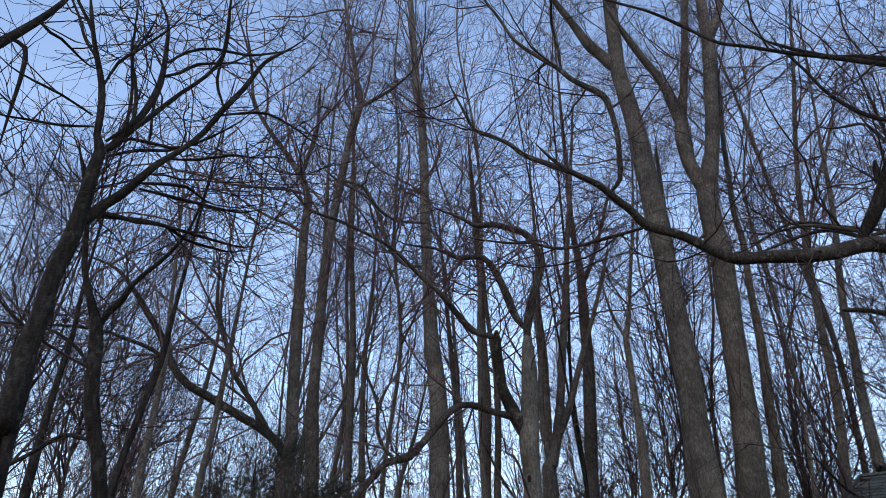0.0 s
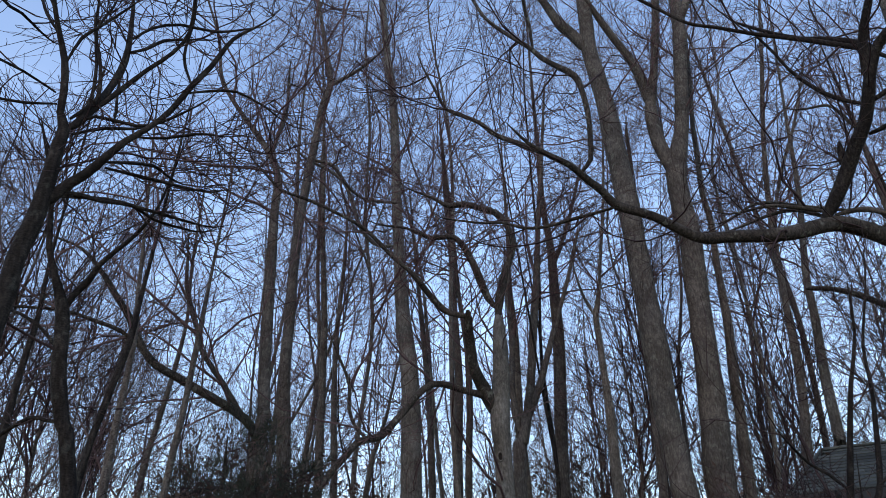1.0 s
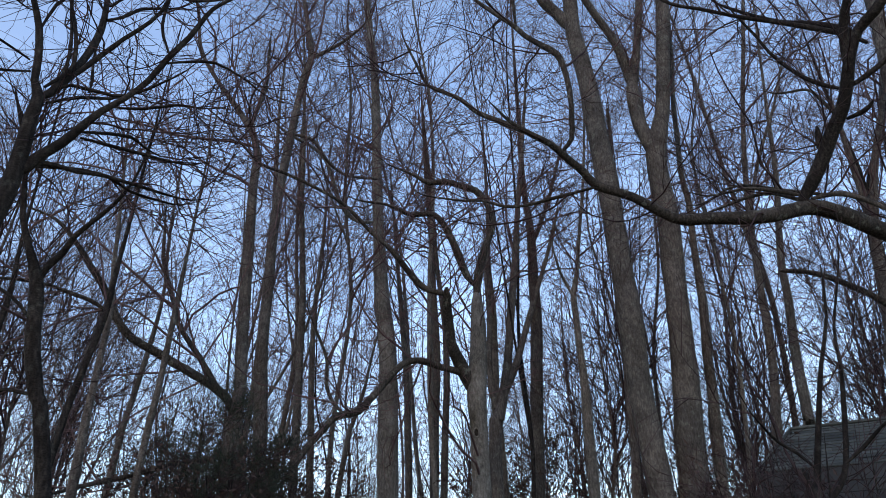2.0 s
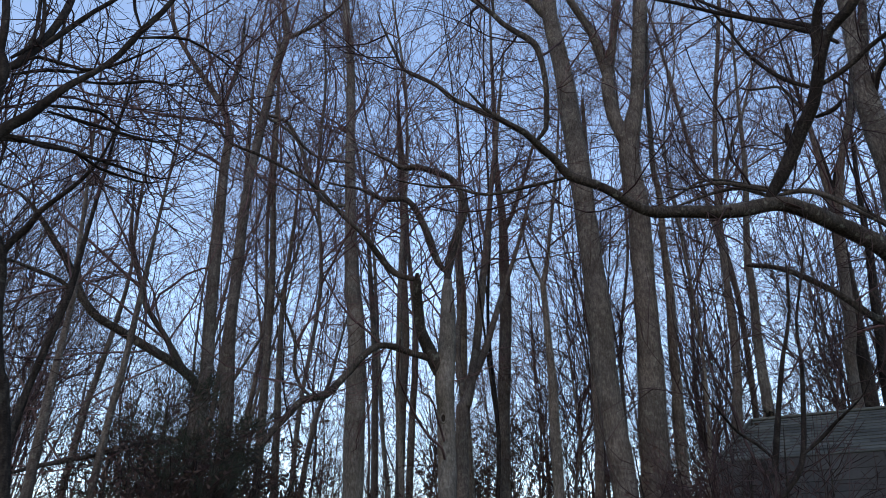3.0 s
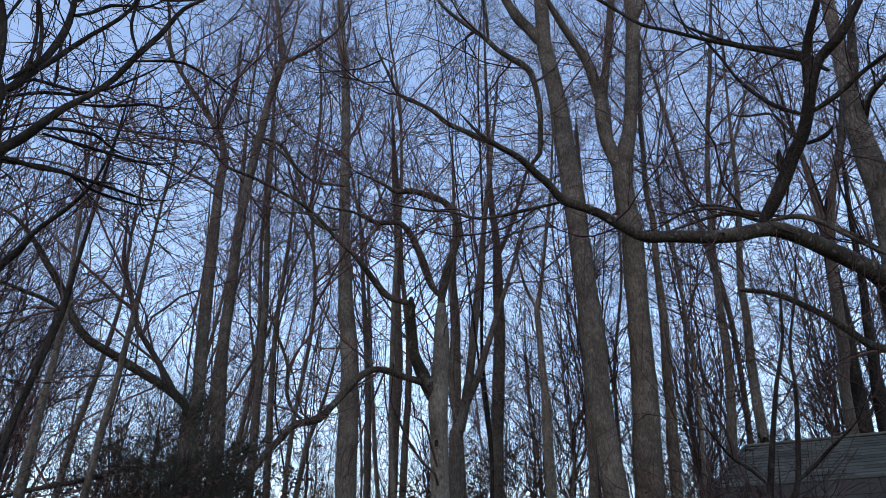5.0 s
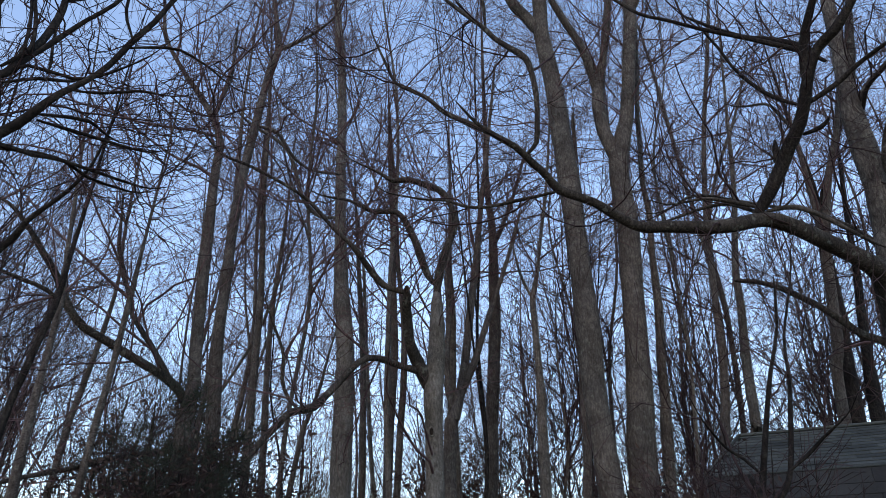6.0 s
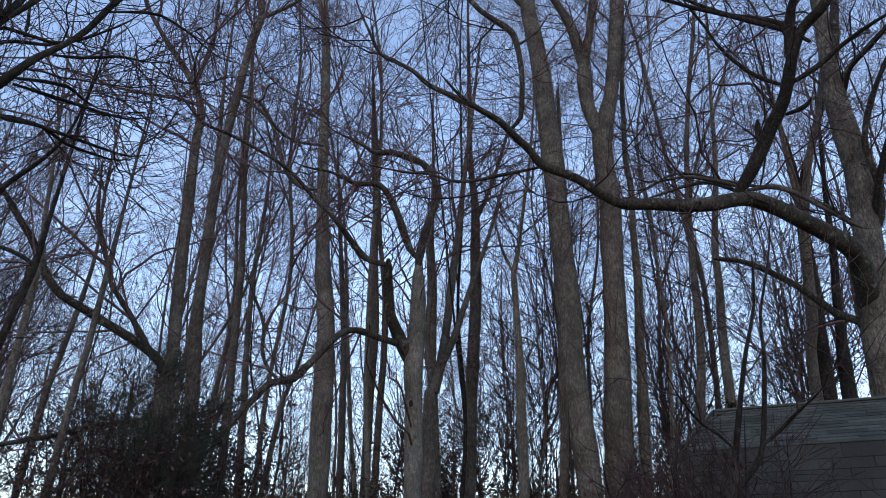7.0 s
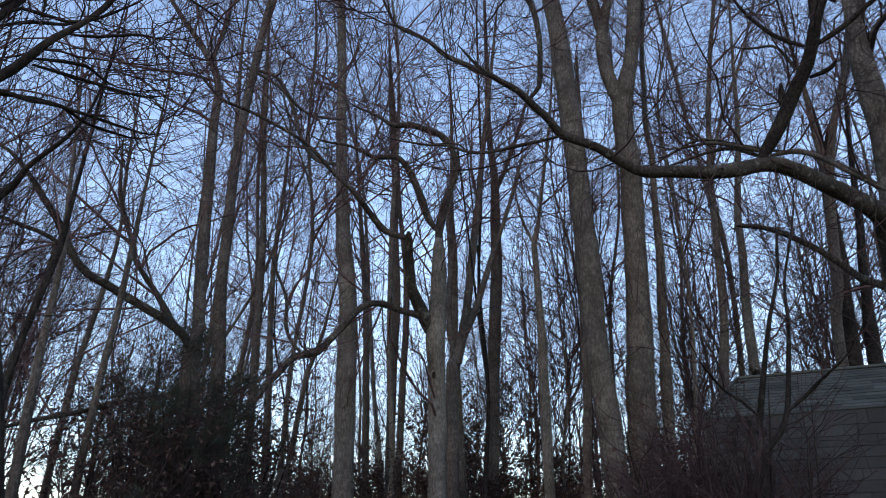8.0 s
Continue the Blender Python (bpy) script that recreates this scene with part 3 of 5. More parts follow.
t.limb([(-1.94, 9.81, 3.57, 0.042), (-2.19, 9.76, 3.42, 0.038), (-2.64, 9.55, 3.30, 0.033), (-2.96, 9.25, 3.14, 0.028), (-3.40, 8.93, 2.97, 0.024), (-3.60, 8.66, 2.85, 0.017)], BARK_LIMB_SHADED)
t.limb([(-2.18, 9.76, 8.26, 0.035), (-2.11, 9.78, 8.64, 0.031), (-2.05, 9.96, 9.22, 0.027), (-2.12, 10.28, 10.19, 0.024)], BARK_LIMB_SHADED)

t = Tree('tall straight brown-grey tree with a forked crown', twig=1.25, fine=1.1, mat=BARK_BROWN, twig_mat=TWIG, stout=1.0, reach=1.15)
t.trunk([(-1.84, 11.86, -0.10, 0.123), (-1.98, 11.84, 3.92, 0.110), (-2.07, 11.82, 5.49, 0.099), (-2.06, 11.82, 6.45, 0.093), (-2.06, 11.82, 7.50, 0.087), (-2.03, 11.83, 8.17, 0.080), (-1.98, 11.84, 8.81, 0.076), (-1.91, 11.85, 9.49, 0.073), (-1.84, 11.86, 10.14, 0.069), (-1.75, 11.87, 10.96, 0.066), (-1.64, 11.89, 11.46, 0.061), (-1.76, 11.87, 12.25, 0.046), (-1.94, 11.84, 13.31, 0.035), (-2.11, 11.81, 14.26, 0.030), (-2.37, 11.77, 15.74, 0.018), (-2.62, 11.73, 17.22, 0.006)])
t.limb([(-1.64, 11.89, 11.39, 0.050), (-1.34, 11.94, 11.65, 0.039), (-1.06, 11.82, 11.76, 0.034), (-0.76, 11.53, 11.80, 0.022)])
t.limb([(-1.89, 11.85, 9.62, 0.042), (-1.51, 11.91, 9.54, 0.037), (-1.19, 12.07, 9.14, 0.031), (-0.89, 12.32, 9.05, 0.026), (-0.48, 12.59, 9.15, 0.022)])

t = Tree('grey-brown bare tree with a slender straight trunk', twig=1, fine=1, mat=BARK_BROWN)
t.trunk([(2.62, 14.77, -0.10, 0.141), (2.79, 14.74, 4.49, 0.126), (2.85, 14.73, 5.54, 0.131), (2.94, 14.71, 7.03, 0.114), (2.95, 14.71, 8.15, 0.106), (2.96, 14.71, 9.21, 0.091), (2.89, 14.72, 10.06, 0.069), (2.87, 14.72, 10.80, 0.057), (2.88, 14.72, 11.88, 0.053), (2.87, 14.72, 13.20, 0.041), (2.88, 14.72, 15.20, 0.025), (2.88, 14.72, 17.20, 0.008)])
t.limb([(2.96, 14.71, 8.80, 0.054), (3.18, 14.66, 9.32, 0.049), (3.46, 14.78, 10.09, 0.044), (3.83, 15.05, 11.31, 0.033)])

t = Tree('slender pale grey tree with a kinked forked trunk', twig=0.8, fine=1, mat=BARK_PALE)
t.trunk([(3.31, 12.78, -0.10, 0.097), (3.31, 12.78, 4.19, 0.087), (3.32, 12.77, 4.92, 0.080), (3.31, 12.78, 5.65, 0.063), (3.29, 12.78, 6.32, 0.055), (3.28, 12.79, 6.90, 0.056), (3.37, 12.76, 7.28, 0.041), (3.50, 12.73, 8.18, 0.032), (3.68, 12.68, 9.39, 0.027), (3.85, 12.63, 11.12, 0.017)])
t.limb([(3.27, 12.79, 6.85, 0.035), (3.20, 12.81, 7.04, 0.031), (3.08, 12.84, 7.37, 0.026), (3.00, 12.85, 7.78, 0.021)])

t = Tree('grey-brown bare tree with a slender straight trunk', twig=1, fine=1, mat=BARK_GREY)
t.trunk([(4.97, 12.01, -0.10, 0.105), (5.13, 11.94, 3.94, 0.094), (5.19, 11.92, 4.79, 0.084), (5.21, 11.91, 5.52, 0.077), (5.27, 11.89, 6.28, 0.075), (5.28, 11.88, 6.89, 0.067), (5.29, 11.88, 7.52, 0.059), (5.33, 11.86, 8.30, 0.055), (5.29, 11.88, 8.90, 0.051), (5.32, 11.86, 9.63, 0.047), (5.36, 11.84, 10.53, 0.043), (5.46, 11.80, 11.46, 0.039), (5.58, 11.75, 12.96, 0.023), (5.70, 11.70, 14.45, 0.008)])

t = Tree('grey-brown bare tree with a slender straight trunk', twig=1, fine=1, mat=BARK_GREY)
t.trunk([(5.74, 10.54, -0.10, 0.092), (5.87, 10.47, 3.72, 0.083), (5.88, 10.46, 4.02, 0.080), (5.90, 10.45, 5.04, 0.072), (5.96, 10.42, 5.88, 0.062), (5.97, 10.41, 6.42, 0.059), (6.04, 10.37, 7.06, 0.052), (6.13, 10.32, 7.73, 0.044), (6.20, 10.28, 8.56, 0.036), (6.26, 10.25, 9.44, 0.028), (6.37, 10.19, 10.94, 0.017), (6.48, 10.12, 12.43, 0.006)])

t = Tree('grey-brown bare tree with a slender straight trunk', twig=1, fine=1, mat=BARK_BROWN)
t.trunk([(5.46, 11.25, -0.10, 0.089), (5.70, 11.12, 3.78, 0.079), (5.79, 11.08, 4.57, 0.074), (5.85, 11.05, 5.23, 0.067), (5.88, 11.03, 6.13, 0.057), (5.92, 11.01, 7.09, 0.054), (5.96, 10.99, 7.81, 0.046), (6.04, 10.95, 8.67, 0.043), (6.19, 10.87, 9.79, 0.040), (6.39, 10.77, 10.99, 0.036), (6.61, 10.66, 12.47, 0.022), (6.83, 10.54, 13.95, 0.007)])
t.limb([(5.92, 11.01, 6.99, 0.032), (5.99, 10.98, 7.69, 0.028), (6.26, 10.91, 8.64, 0.029), (6.72, 10.80, 9.74, 0.025), (7.13, 10.73, 10.96, 0.020)])

t = Tree('large rough-barked tree with a heavy dark limb reaching sideways', twig=0.8, fine=0.85, mat=BARK_ROUGH, twig_mat=TWIG_DARK, stout=1.1)
t.trunk([(7.36, 9.48, -0.10, 0.260), (7.53, 9.35, 3.21, 0.232), (7.60, 9.29, 4.03, 0.231), (7.60, 9.29, 4.75, 0.213), (7.66, 9.24, 5.58, 0.203), (7.73, 9.18, 6.46, 0.192), (7.77, 9.15, 7.40, 0.185), (7.76, 9.16, 7.91, 0.188), (7.74, 9.17, 8.43, 0.178), (7.74, 9.17, 9.08, 0.169), (7.79, 9.14, 10.08, 0.117), (7.81, 9.12, 10.91, 0.106), (7.86, 9.08, 12.41, 0.064), (7.92, 9.03, 13.91, 0.021)])
t.limb([(7.74, 9.17, 9.08, 0.091), (7.86, 9.08, 9.70, 0.088), (8.26, 9.27, 10.86, 0.073)], BARK_LIMB_SHADED)
t.limb([(7.57, 9.31, 4.76, 0.103), (7.57, 9.31, 5.18, 0.145), (7.40, 9.05, 5.50, 0.159), (7.17, 8.81, 5.77, 0.145), (6.91, 8.63, 5.86, 0.131), (6.55, 8.54, 5.99, 0.123), (6.18, 8.45, 6.09, 0.114), (5.78, 8.41, 6.25, 0.106), (5.37, 8.38, 6.32, 0.098), (4.94, 8.37, 6.21, 0.089), (4.53, 8.35, 6.14, 0.085), (4.02, 8.42, 6.15, 0.077), (3.62, 8.40, 6.12, 0.069), (3.30, 8.32, 6.22, 0.065), (2.98, 8.24, 6.35, 0.061), (2.55, 8.25, 6.51, 0.061), (2.36, 8.07, 6.58, 0.050), (2.11, 7.94, 6.72, 0.046), (1.90, 7.78, 6.80, 0.042), (1.63, 7.67, 6.87, 0.038)], BARK_LIMB_SHADED)
t.limb([(1.63, 7.67, 6.87, 0.038), (1.33, 7.92, 7.21, 0.035), (1.06, 8.09, 7.47, 0.033), (0.85, 8.16, 7.72, 0.029), (0.63, 8.25, 7.90, 0.026), (0.43, 8.32, 8.06, 0.023), (0.29, 8.34, 8.39, 0.019), (0.16, 8.35, 8.71, 0.015)], BARK_LIMB_SHADED)
# upright limb and its branches: shade put into the colour, darker than the trunk
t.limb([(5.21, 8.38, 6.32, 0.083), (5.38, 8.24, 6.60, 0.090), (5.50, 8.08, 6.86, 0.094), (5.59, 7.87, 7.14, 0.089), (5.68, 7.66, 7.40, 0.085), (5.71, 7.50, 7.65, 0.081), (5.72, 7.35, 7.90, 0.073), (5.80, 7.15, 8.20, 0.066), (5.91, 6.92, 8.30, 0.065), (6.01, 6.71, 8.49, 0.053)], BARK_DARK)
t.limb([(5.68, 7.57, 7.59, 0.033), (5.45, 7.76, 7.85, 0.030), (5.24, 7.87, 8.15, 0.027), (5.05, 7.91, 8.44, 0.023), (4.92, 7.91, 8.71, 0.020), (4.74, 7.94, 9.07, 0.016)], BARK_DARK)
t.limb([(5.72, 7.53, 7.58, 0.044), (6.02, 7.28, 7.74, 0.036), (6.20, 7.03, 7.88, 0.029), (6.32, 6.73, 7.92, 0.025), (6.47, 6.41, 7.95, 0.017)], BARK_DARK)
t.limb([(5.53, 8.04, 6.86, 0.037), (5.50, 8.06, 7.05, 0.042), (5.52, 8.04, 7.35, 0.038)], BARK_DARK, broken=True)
t.limb([(2.59, 8.26, 6.51, 0.028), (2.29, 8.50, 6.53, 0.025), (2.02, 8.66, 6.53, 0.026), (1.74, 8.76, 6.49, 0.022), (1.46, 8.87, 6.53, 0.022), (1.19, 8.98, 6.67, 0.019), (0.89, 9.10, 6.74, 0.015), (0.52, 9.28, 6.89, 0.012)], BARK_LIMB_SHADED)
t.limb([(2.05, 7.87, 6.76, 0.038), (2.16, 7.78, 6.88, 0.034), (2.18, 7.74, 7.17, 0.035), (2.17, 7.68, 7.57, 0.035), (2.10, 7.67, 8.01, 0.040), (2.01, 7.68, 8.16, 0.044), (1.89, 7.73, 8.29, 0.041), (1.70, 7.82, 8.52, 0.038), (1.54, 7.88, 8.77, 0.034), (1.30, 8.01, 9.10, 0.031), (1.02, 8.18, 9.57, 0.024), (0.81, 8.29, 10.14, 0.021), (0.57, 8.42, 10.74, 0.017)], BARK_LIMB_SHADED)
t.limb([(1.59, 7.86, 8.70, 0.023), (1.57, 7.87, 9.17, 0.023), (1.49, 7.72, 9.44, 0.019), (1.45, 7.33, 9.56, 0.019)], BARK_LIMB_SHADED)
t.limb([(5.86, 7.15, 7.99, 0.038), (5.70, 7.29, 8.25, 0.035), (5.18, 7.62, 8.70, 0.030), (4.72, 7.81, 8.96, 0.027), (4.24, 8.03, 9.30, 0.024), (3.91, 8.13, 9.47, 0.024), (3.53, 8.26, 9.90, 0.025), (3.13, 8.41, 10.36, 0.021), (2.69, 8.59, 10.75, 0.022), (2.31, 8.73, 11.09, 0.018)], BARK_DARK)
t.limb([(7.56, 9.32, 4.76, 0.079), (7.44, 9.42, 5.04, 0.060), (7.20, 9.53, 5.19, 0.057), (6.94, 9.59, 5.45, 0.054), (6.66, 9.65, 5.68, 0.050), (6.38, 9.72, 5.87, 0.046), (6.09, 9.79, 6.02, 0.042), (5.84, 9.83, 6.07, 0.038), (5.61, 9.86, 6.08, 0.034)], BARK_LIMB_SHADED, broken=True)
t.limb([(7.69, 9.22, 6.29, 0.058), (7.61, 9.28, 6.52, 0.046), (7.38, 9.39, 6.82, 0.038), (7.09, 9.46, 7.02, 0.035), (6.80, 9.54, 7.19, 0.030), (6.43, 9.68, 7.28, 0.026), (5.99, 9.87, 7.45, 0.027), (5.41, 10.18, 7.70, 0.023), (4.99, 10.37, 7.53, 0.018)], BARK_LIMB_SHADED)
t.limb([(7.70, 9.20, 6.19, 0.066), (7.88, 9.06, 6.55, 0.066), (7.90, 8.94, 6.92, 0.058), (7.78, 8.84, 7.33, 0.050), (7.67, 8.73, 7.64, 0.050), (7.67, 8.54, 8.01, 0.042), (7.72, 8.30, 8.35, 0.033), (7.77, 8.07, 8.58, 0.025), (7.85, 7.80, 8.89, 0.016)], BARK_LIMB_SHADED)
t.limb([(7.74, 9.18, 8.65, 0.054), (7.85, 9.08, 8.92, 0.050), (7.90, 8.97, 9.12, 0.050), (8.05, 8.70, 9.31, 0.040), (8.27, 8.38, 9.57, 0.031), (8.48, 8.06, 9.83, 0.017)], BARK_LIMB_SHADED)
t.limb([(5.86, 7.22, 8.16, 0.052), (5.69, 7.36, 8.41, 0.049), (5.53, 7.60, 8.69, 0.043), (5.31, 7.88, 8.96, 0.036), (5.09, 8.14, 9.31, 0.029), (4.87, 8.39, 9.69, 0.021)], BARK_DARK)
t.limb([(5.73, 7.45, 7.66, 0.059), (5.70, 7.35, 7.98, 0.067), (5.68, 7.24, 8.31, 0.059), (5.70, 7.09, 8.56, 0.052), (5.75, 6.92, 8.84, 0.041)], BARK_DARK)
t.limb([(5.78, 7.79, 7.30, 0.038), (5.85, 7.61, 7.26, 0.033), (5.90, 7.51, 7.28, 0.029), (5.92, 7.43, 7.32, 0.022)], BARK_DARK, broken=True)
t.limb([(5.37, 8.32, 6.41, 0.038), (5.69, 8.22, 6.44, 0.034), (6.00, 8.12, 6.27, 0.030), (6.27, 8.04, 6.04, 0.026), (6.49, 8.00, 5.88, 0.018)], BARK_LIMB_SHADED)
t.limb([(5.32, 8.35, 6.47, 0.038), (4.98, 8.44, 6.59, 0.031), (4.65, 8.51, 6.66, 0.023), (4.35, 8.67, 6.66, 0.016)], BARK_LIMB_SHADED)
t.limb([(5.28, 8.37, 6.41, 0.038), (5.09, 8.72, 6.72, 0.032), (4.84, 8.98, 6.78, 0.024), (4.53, 9.25, 6.74, 0.016)], BARK_LIMB_SHADED)
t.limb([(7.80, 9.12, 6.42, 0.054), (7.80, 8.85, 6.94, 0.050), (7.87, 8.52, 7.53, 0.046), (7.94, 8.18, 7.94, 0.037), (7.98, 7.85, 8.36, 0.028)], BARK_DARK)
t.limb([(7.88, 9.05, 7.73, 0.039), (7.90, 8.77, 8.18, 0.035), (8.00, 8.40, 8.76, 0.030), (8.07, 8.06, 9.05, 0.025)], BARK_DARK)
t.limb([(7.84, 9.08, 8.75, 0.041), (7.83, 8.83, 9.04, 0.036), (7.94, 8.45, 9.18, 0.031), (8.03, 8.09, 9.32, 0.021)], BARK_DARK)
t.limb([(5.61, 7.79, 7.39, 0.030), (5.59, 7.93, 7.71, 0.027), (5.55, 8.08, 7.97, 0.020), (5.39, 8.31, 8.09, 0.016)], BARK_LIMB_SHADED)

t = Tree('grey-brown bare tree with a slender straight trunk', twig=1, fine=1, mat=BARK_DARK)
t.trunk([(8.06, 11.45, -0.10, 0.135), (8.15, 11.38, 4.54, 0.121), (8.18, 11.36, 5.41, 0.119), (8.22, 11.33, 6.42, 0.123), (8.24, 11.32, 7.17, 0.110), (8.27, 11.29, 7.94, 0.092), (8.28, 11.29, 8.53, 0.078), (8.26, 11.31, 9.08, 0.064), (8.22, 11.33, 9.59, 0.043), (8.14, 11.39, 11.08, 0.026), (8.06, 11.44, 12.58, 0.009)])
t.limb([(8.27, 11.29, 8.06, 0.057), (8.46, 11.16, 8.71, 0.052), (8.68, 11.05, 9.27, 0.047), (8.93, 10.97, 9.87, 0.037), (9.14, 10.92, 10.76, 0.027)])

t = Tree('grey-brown bare tree with a slender straight trunk', twig=1, fine=1, mat=BARK_DARK)
t.trunk([(8.83, 12.13, -0.10, 0.143), (8.99, 12.01, 4.72, 0.128), (9.04, 11.97, 5.63, 0.101), (9.10, 11.93, 6.48, 0.083), (9.17, 11.87, 7.24, 0.068), (9.24, 11.82, 8.41, 0.054), (9.36, 11.73, 9.90, 0.033), (9.47, 11.65, 11.39, 0.011)])

t = Tree('grey-brown bare tree with a slender straight trunk', twig=1, fine=1, mat=BARK_BROWN)
t.trunk([(0.76, 14.98, -0.10, 0.096), (0.83, 14.98, 4.53, 0.086), (0.86, 14.98, 5.39, 0.082), (0.89, 14.97, 6.52, 0.080), (0.84, 14.98, 7.75, 0.071), (0.81, 14.98, 9.07, 0.062), (0.72, 14.98, 10.51, 0.051), (0.65, 14.99, 12.01, 0.031), (0.59, 14.99, 13.50, 0.010)])

t = Tree('grey-brown bare tree with a slender straight trunk', twig=1, fine=1, mat=BARK_GREY)
t.trunk([(2.11, 13.84, -0.10, 0.094), (1.96, 13.86, 4.32, 0.084), (1.91, 13.87, 5.11, 0.081), (1.92, 13.87, 6.16, 0.074), (1.94, 13.87, 7.06, 0.060), (1.89, 13.87, 8.02, 0.051), (1.92, 13.87, 9.04, 0.041), (1.91, 13.87, 10.54, 0.024), (1.90, 13.87, 12.04, 0.008)])

t = Tree('brown-grey tree forking low into two spreading stems', twig=0.8, fine=1, mat=BARK_BROWN)
t.trunk([(1.68, 12.49, -0.10, 0.120), (1.68, 12.49, 4.09, 0.107), (1.76, 12.48, 4.57, 0.100), (1.87, 12.46, 5.03, 0.079), (1.97, 12.44, 5.69, 0.071), (2.06, 12.43, 6.49, 0.068), (2.17, 12.41, 7.34, 0.060), (2.29, 12.39, 8.48, 0.047), (2.49, 12.35, 10.23, 0.033), (2.67, 12.31, 11.89, 0.017)])
t.limb([(1.82, 12.47, 4.84, 0.069), (1.99, 12.44, 5.23, 0.065), (2.13, 12.42, 5.57, 0.061), (2.26, 12.45, 5.97, 0.053), (2.47, 12.46, 6.61, 0.044), (2.72, 12.41, 7.34, 0.035), (2.94, 12.35, 8.11, 0.026)])
t.limb([(1.76, 12.48, 4.57, 0.064), (1.68, 12.49, 4.94, 0.055), (1.64, 12.49, 5.51, 0.052), (1.68, 12.49, 6.31, 0.049), (1.66, 12.49, 7.16, 0.040), (1.74, 12.48, 8.17, 0.031)])

t = Tree('grey-brown bare tree with a slender straight trunk', twig=1, fine=1, mat=BARK_GREY)
t.trunk([(-1.67, 13.90, -0.10, 0.089), (-1.70, 13.90, 4.23, 0.079), (-1.72, 13.89, 5.53, 0.072), (-1.75, 13.89, 7.30, 0.066), (-1.89, 13.87, 9.30, 0.053), (-1.94, 13.87, 10.84, 0.043), (-2.03, 13.86, 12.34, 0.026), (-2.11, 13.85, 13.83, 0.009)])

t = Tree('grey-brown bare tree with a slender straight trunk', twig=1, fine=1, mat=BARK_GREY)
t.trunk([(0.89, 14.97, -0.10, 0.078), (1.03, 14.96, 4.53, 0.069), (1.09, 14.96, 5.83, 0.067), (1.07, 14.96, 7.12, 0.058), (0.92, 14.97, 8.53, 0.048), (0.84, 14.98, 10.06, 0.038), (0.72, 14.99, 11.56, 0.023), (0.60, 14.99, 13.05, 0.008)])

t = Tree('grey-brown bare tree with a slender straight trunk', twig=1, fine=1, mat=BARK_BROWN)
t.trunk([(3.73, 12.04, -0.10, 0.083), (3.73, 12.04, 2.55, 0.074), (3.82, 12.01, 3.94, 0.073), (3.84, 12.00, 4.88, 0.070), (3.90, 11.98, 6.38, 0.059), (3.98, 11.96, 8.01, 0.046), (4.08, 11.92, 10.43, 0.027)])


t = Tree('slim grey tree forking into two rising stems', twig=1, fine=1, mat=BARK_BROWN)
t.trunk([(7.43, 10.67, -0.10, 0.098), (7.43, 10.67, 4.31, 0.087), (7.55, 10.58, 5.49, 0.086), (7.66, 10.51, 6.85, 0.085), (7.78, 10.41, 7.66, 0.067), (7.96, 10.28, 8.49, 0.059), (8.16, 10.12, 9.21, 0.049), (8.35, 9.96, 10.21, 0.035)])
t.limb([(7.67, 10.49, 7.05, 0.061), (7.67, 10.49, 7.80, 0.058), (7.65, 10.51, 8.37, 0.049), (7.64, 10.52, 9.00, 0.040)])

t = Tree('thin leaning bare tree with brown bark', twig=1, fine=1, mat=BARK_BROWN)
t.trunk([(-3.10, 7.92, -0.10, 0.054), (-3.08, 7.92, 3.10, 0.048), (-3.07, 7.93, 3.66, 0.041), (-3.05, 7.94, 4.21, 0.036), (-3.04, 7.94, 4.72, 0.031), (-3.08, 7.92, 5.13, 0.025), (-3.11, 7.91, 5.69, 0.020), (-3.21, 7.87, 7.19, 0.012), (-3.30, 7.84, 8.69, 0.004)])

t = Tree('thin leaning bare tree with grey bark', twig=1, fine=1, mat=BARK_GREY)
t.trunk([(-3.02, 9.01, -0.10, 0.051), (-2.83, 9.07, 3.31, 0.045), (-2.76, 9.09, 4.10, 0.040), (-2.71, 9.11, 4.96, 0.035), (-2.67, 9.12, 5.66, 0.026), (-2.62, 9.13, 6.50, 0.019), (-2.54, 9.16, 7.99, 0.011), (-2.45, 9.19, 9.49, 0.004)])

t = Tree('thin leaning bare tree with dark bark', twig=1, fine=1, mat=BARK_DARK)
t.trunk([(-3.35, 7.27, -0.10, 0.041), (-3.11, 7.37, 2.99, 0.037), (-3.01, 7.41, 3.75, 0.036), (-2.90, 7.46, 4.41, 0.032), (-2.87, 7.47, 4.92, 0.024), (-2.83, 7.49, 5.54, 0.019), (-2.74, 7.53, 7.04, 0.011), (-2.65, 7.57, 8.54, 0.004)])

t = Tree('thin dark leaning bare tree', twig=1, fine=1, mat=BARK_DARK)
t.trunk([(-3.53, 6.62, -0.10, 0.048), (-3.51, 6.63, 2.85, 0.042), (-3.50, 6.63, 3.37, 0.037), (-3.49, 6.64, 3.83, 0.030), (-3.46, 6.66, 4.39, 0.024), (-3.47, 6.65, 4.92, 0.016), (-3.43, 6.67, 6.42, 0.010), (-3.39, 6.69, 7.92, 0.003)])

t = Tree('grey-brown bare tree with a slender straight trunk', twig=1, fine=1)
t.trunk([(-3.84, 10.31, -0.10, 0.050), (-3.58, 10.40, 3.57, 0.044), (-3.49, 10.43, 4.31, 0.038), (-3.38, 10.47, 5.13, 0.036), (-3.31, 10.49, 5.91, 0.025), (-3.35, 10.48, 6.83, 0.022), (-3.33, 10.49, 8.33, 0.013), (-3.31, 10.50, 9.83, 0.004)])

t = Tree('grey-brown bare tree with a slender straight trunk', twig=1, fine=1)
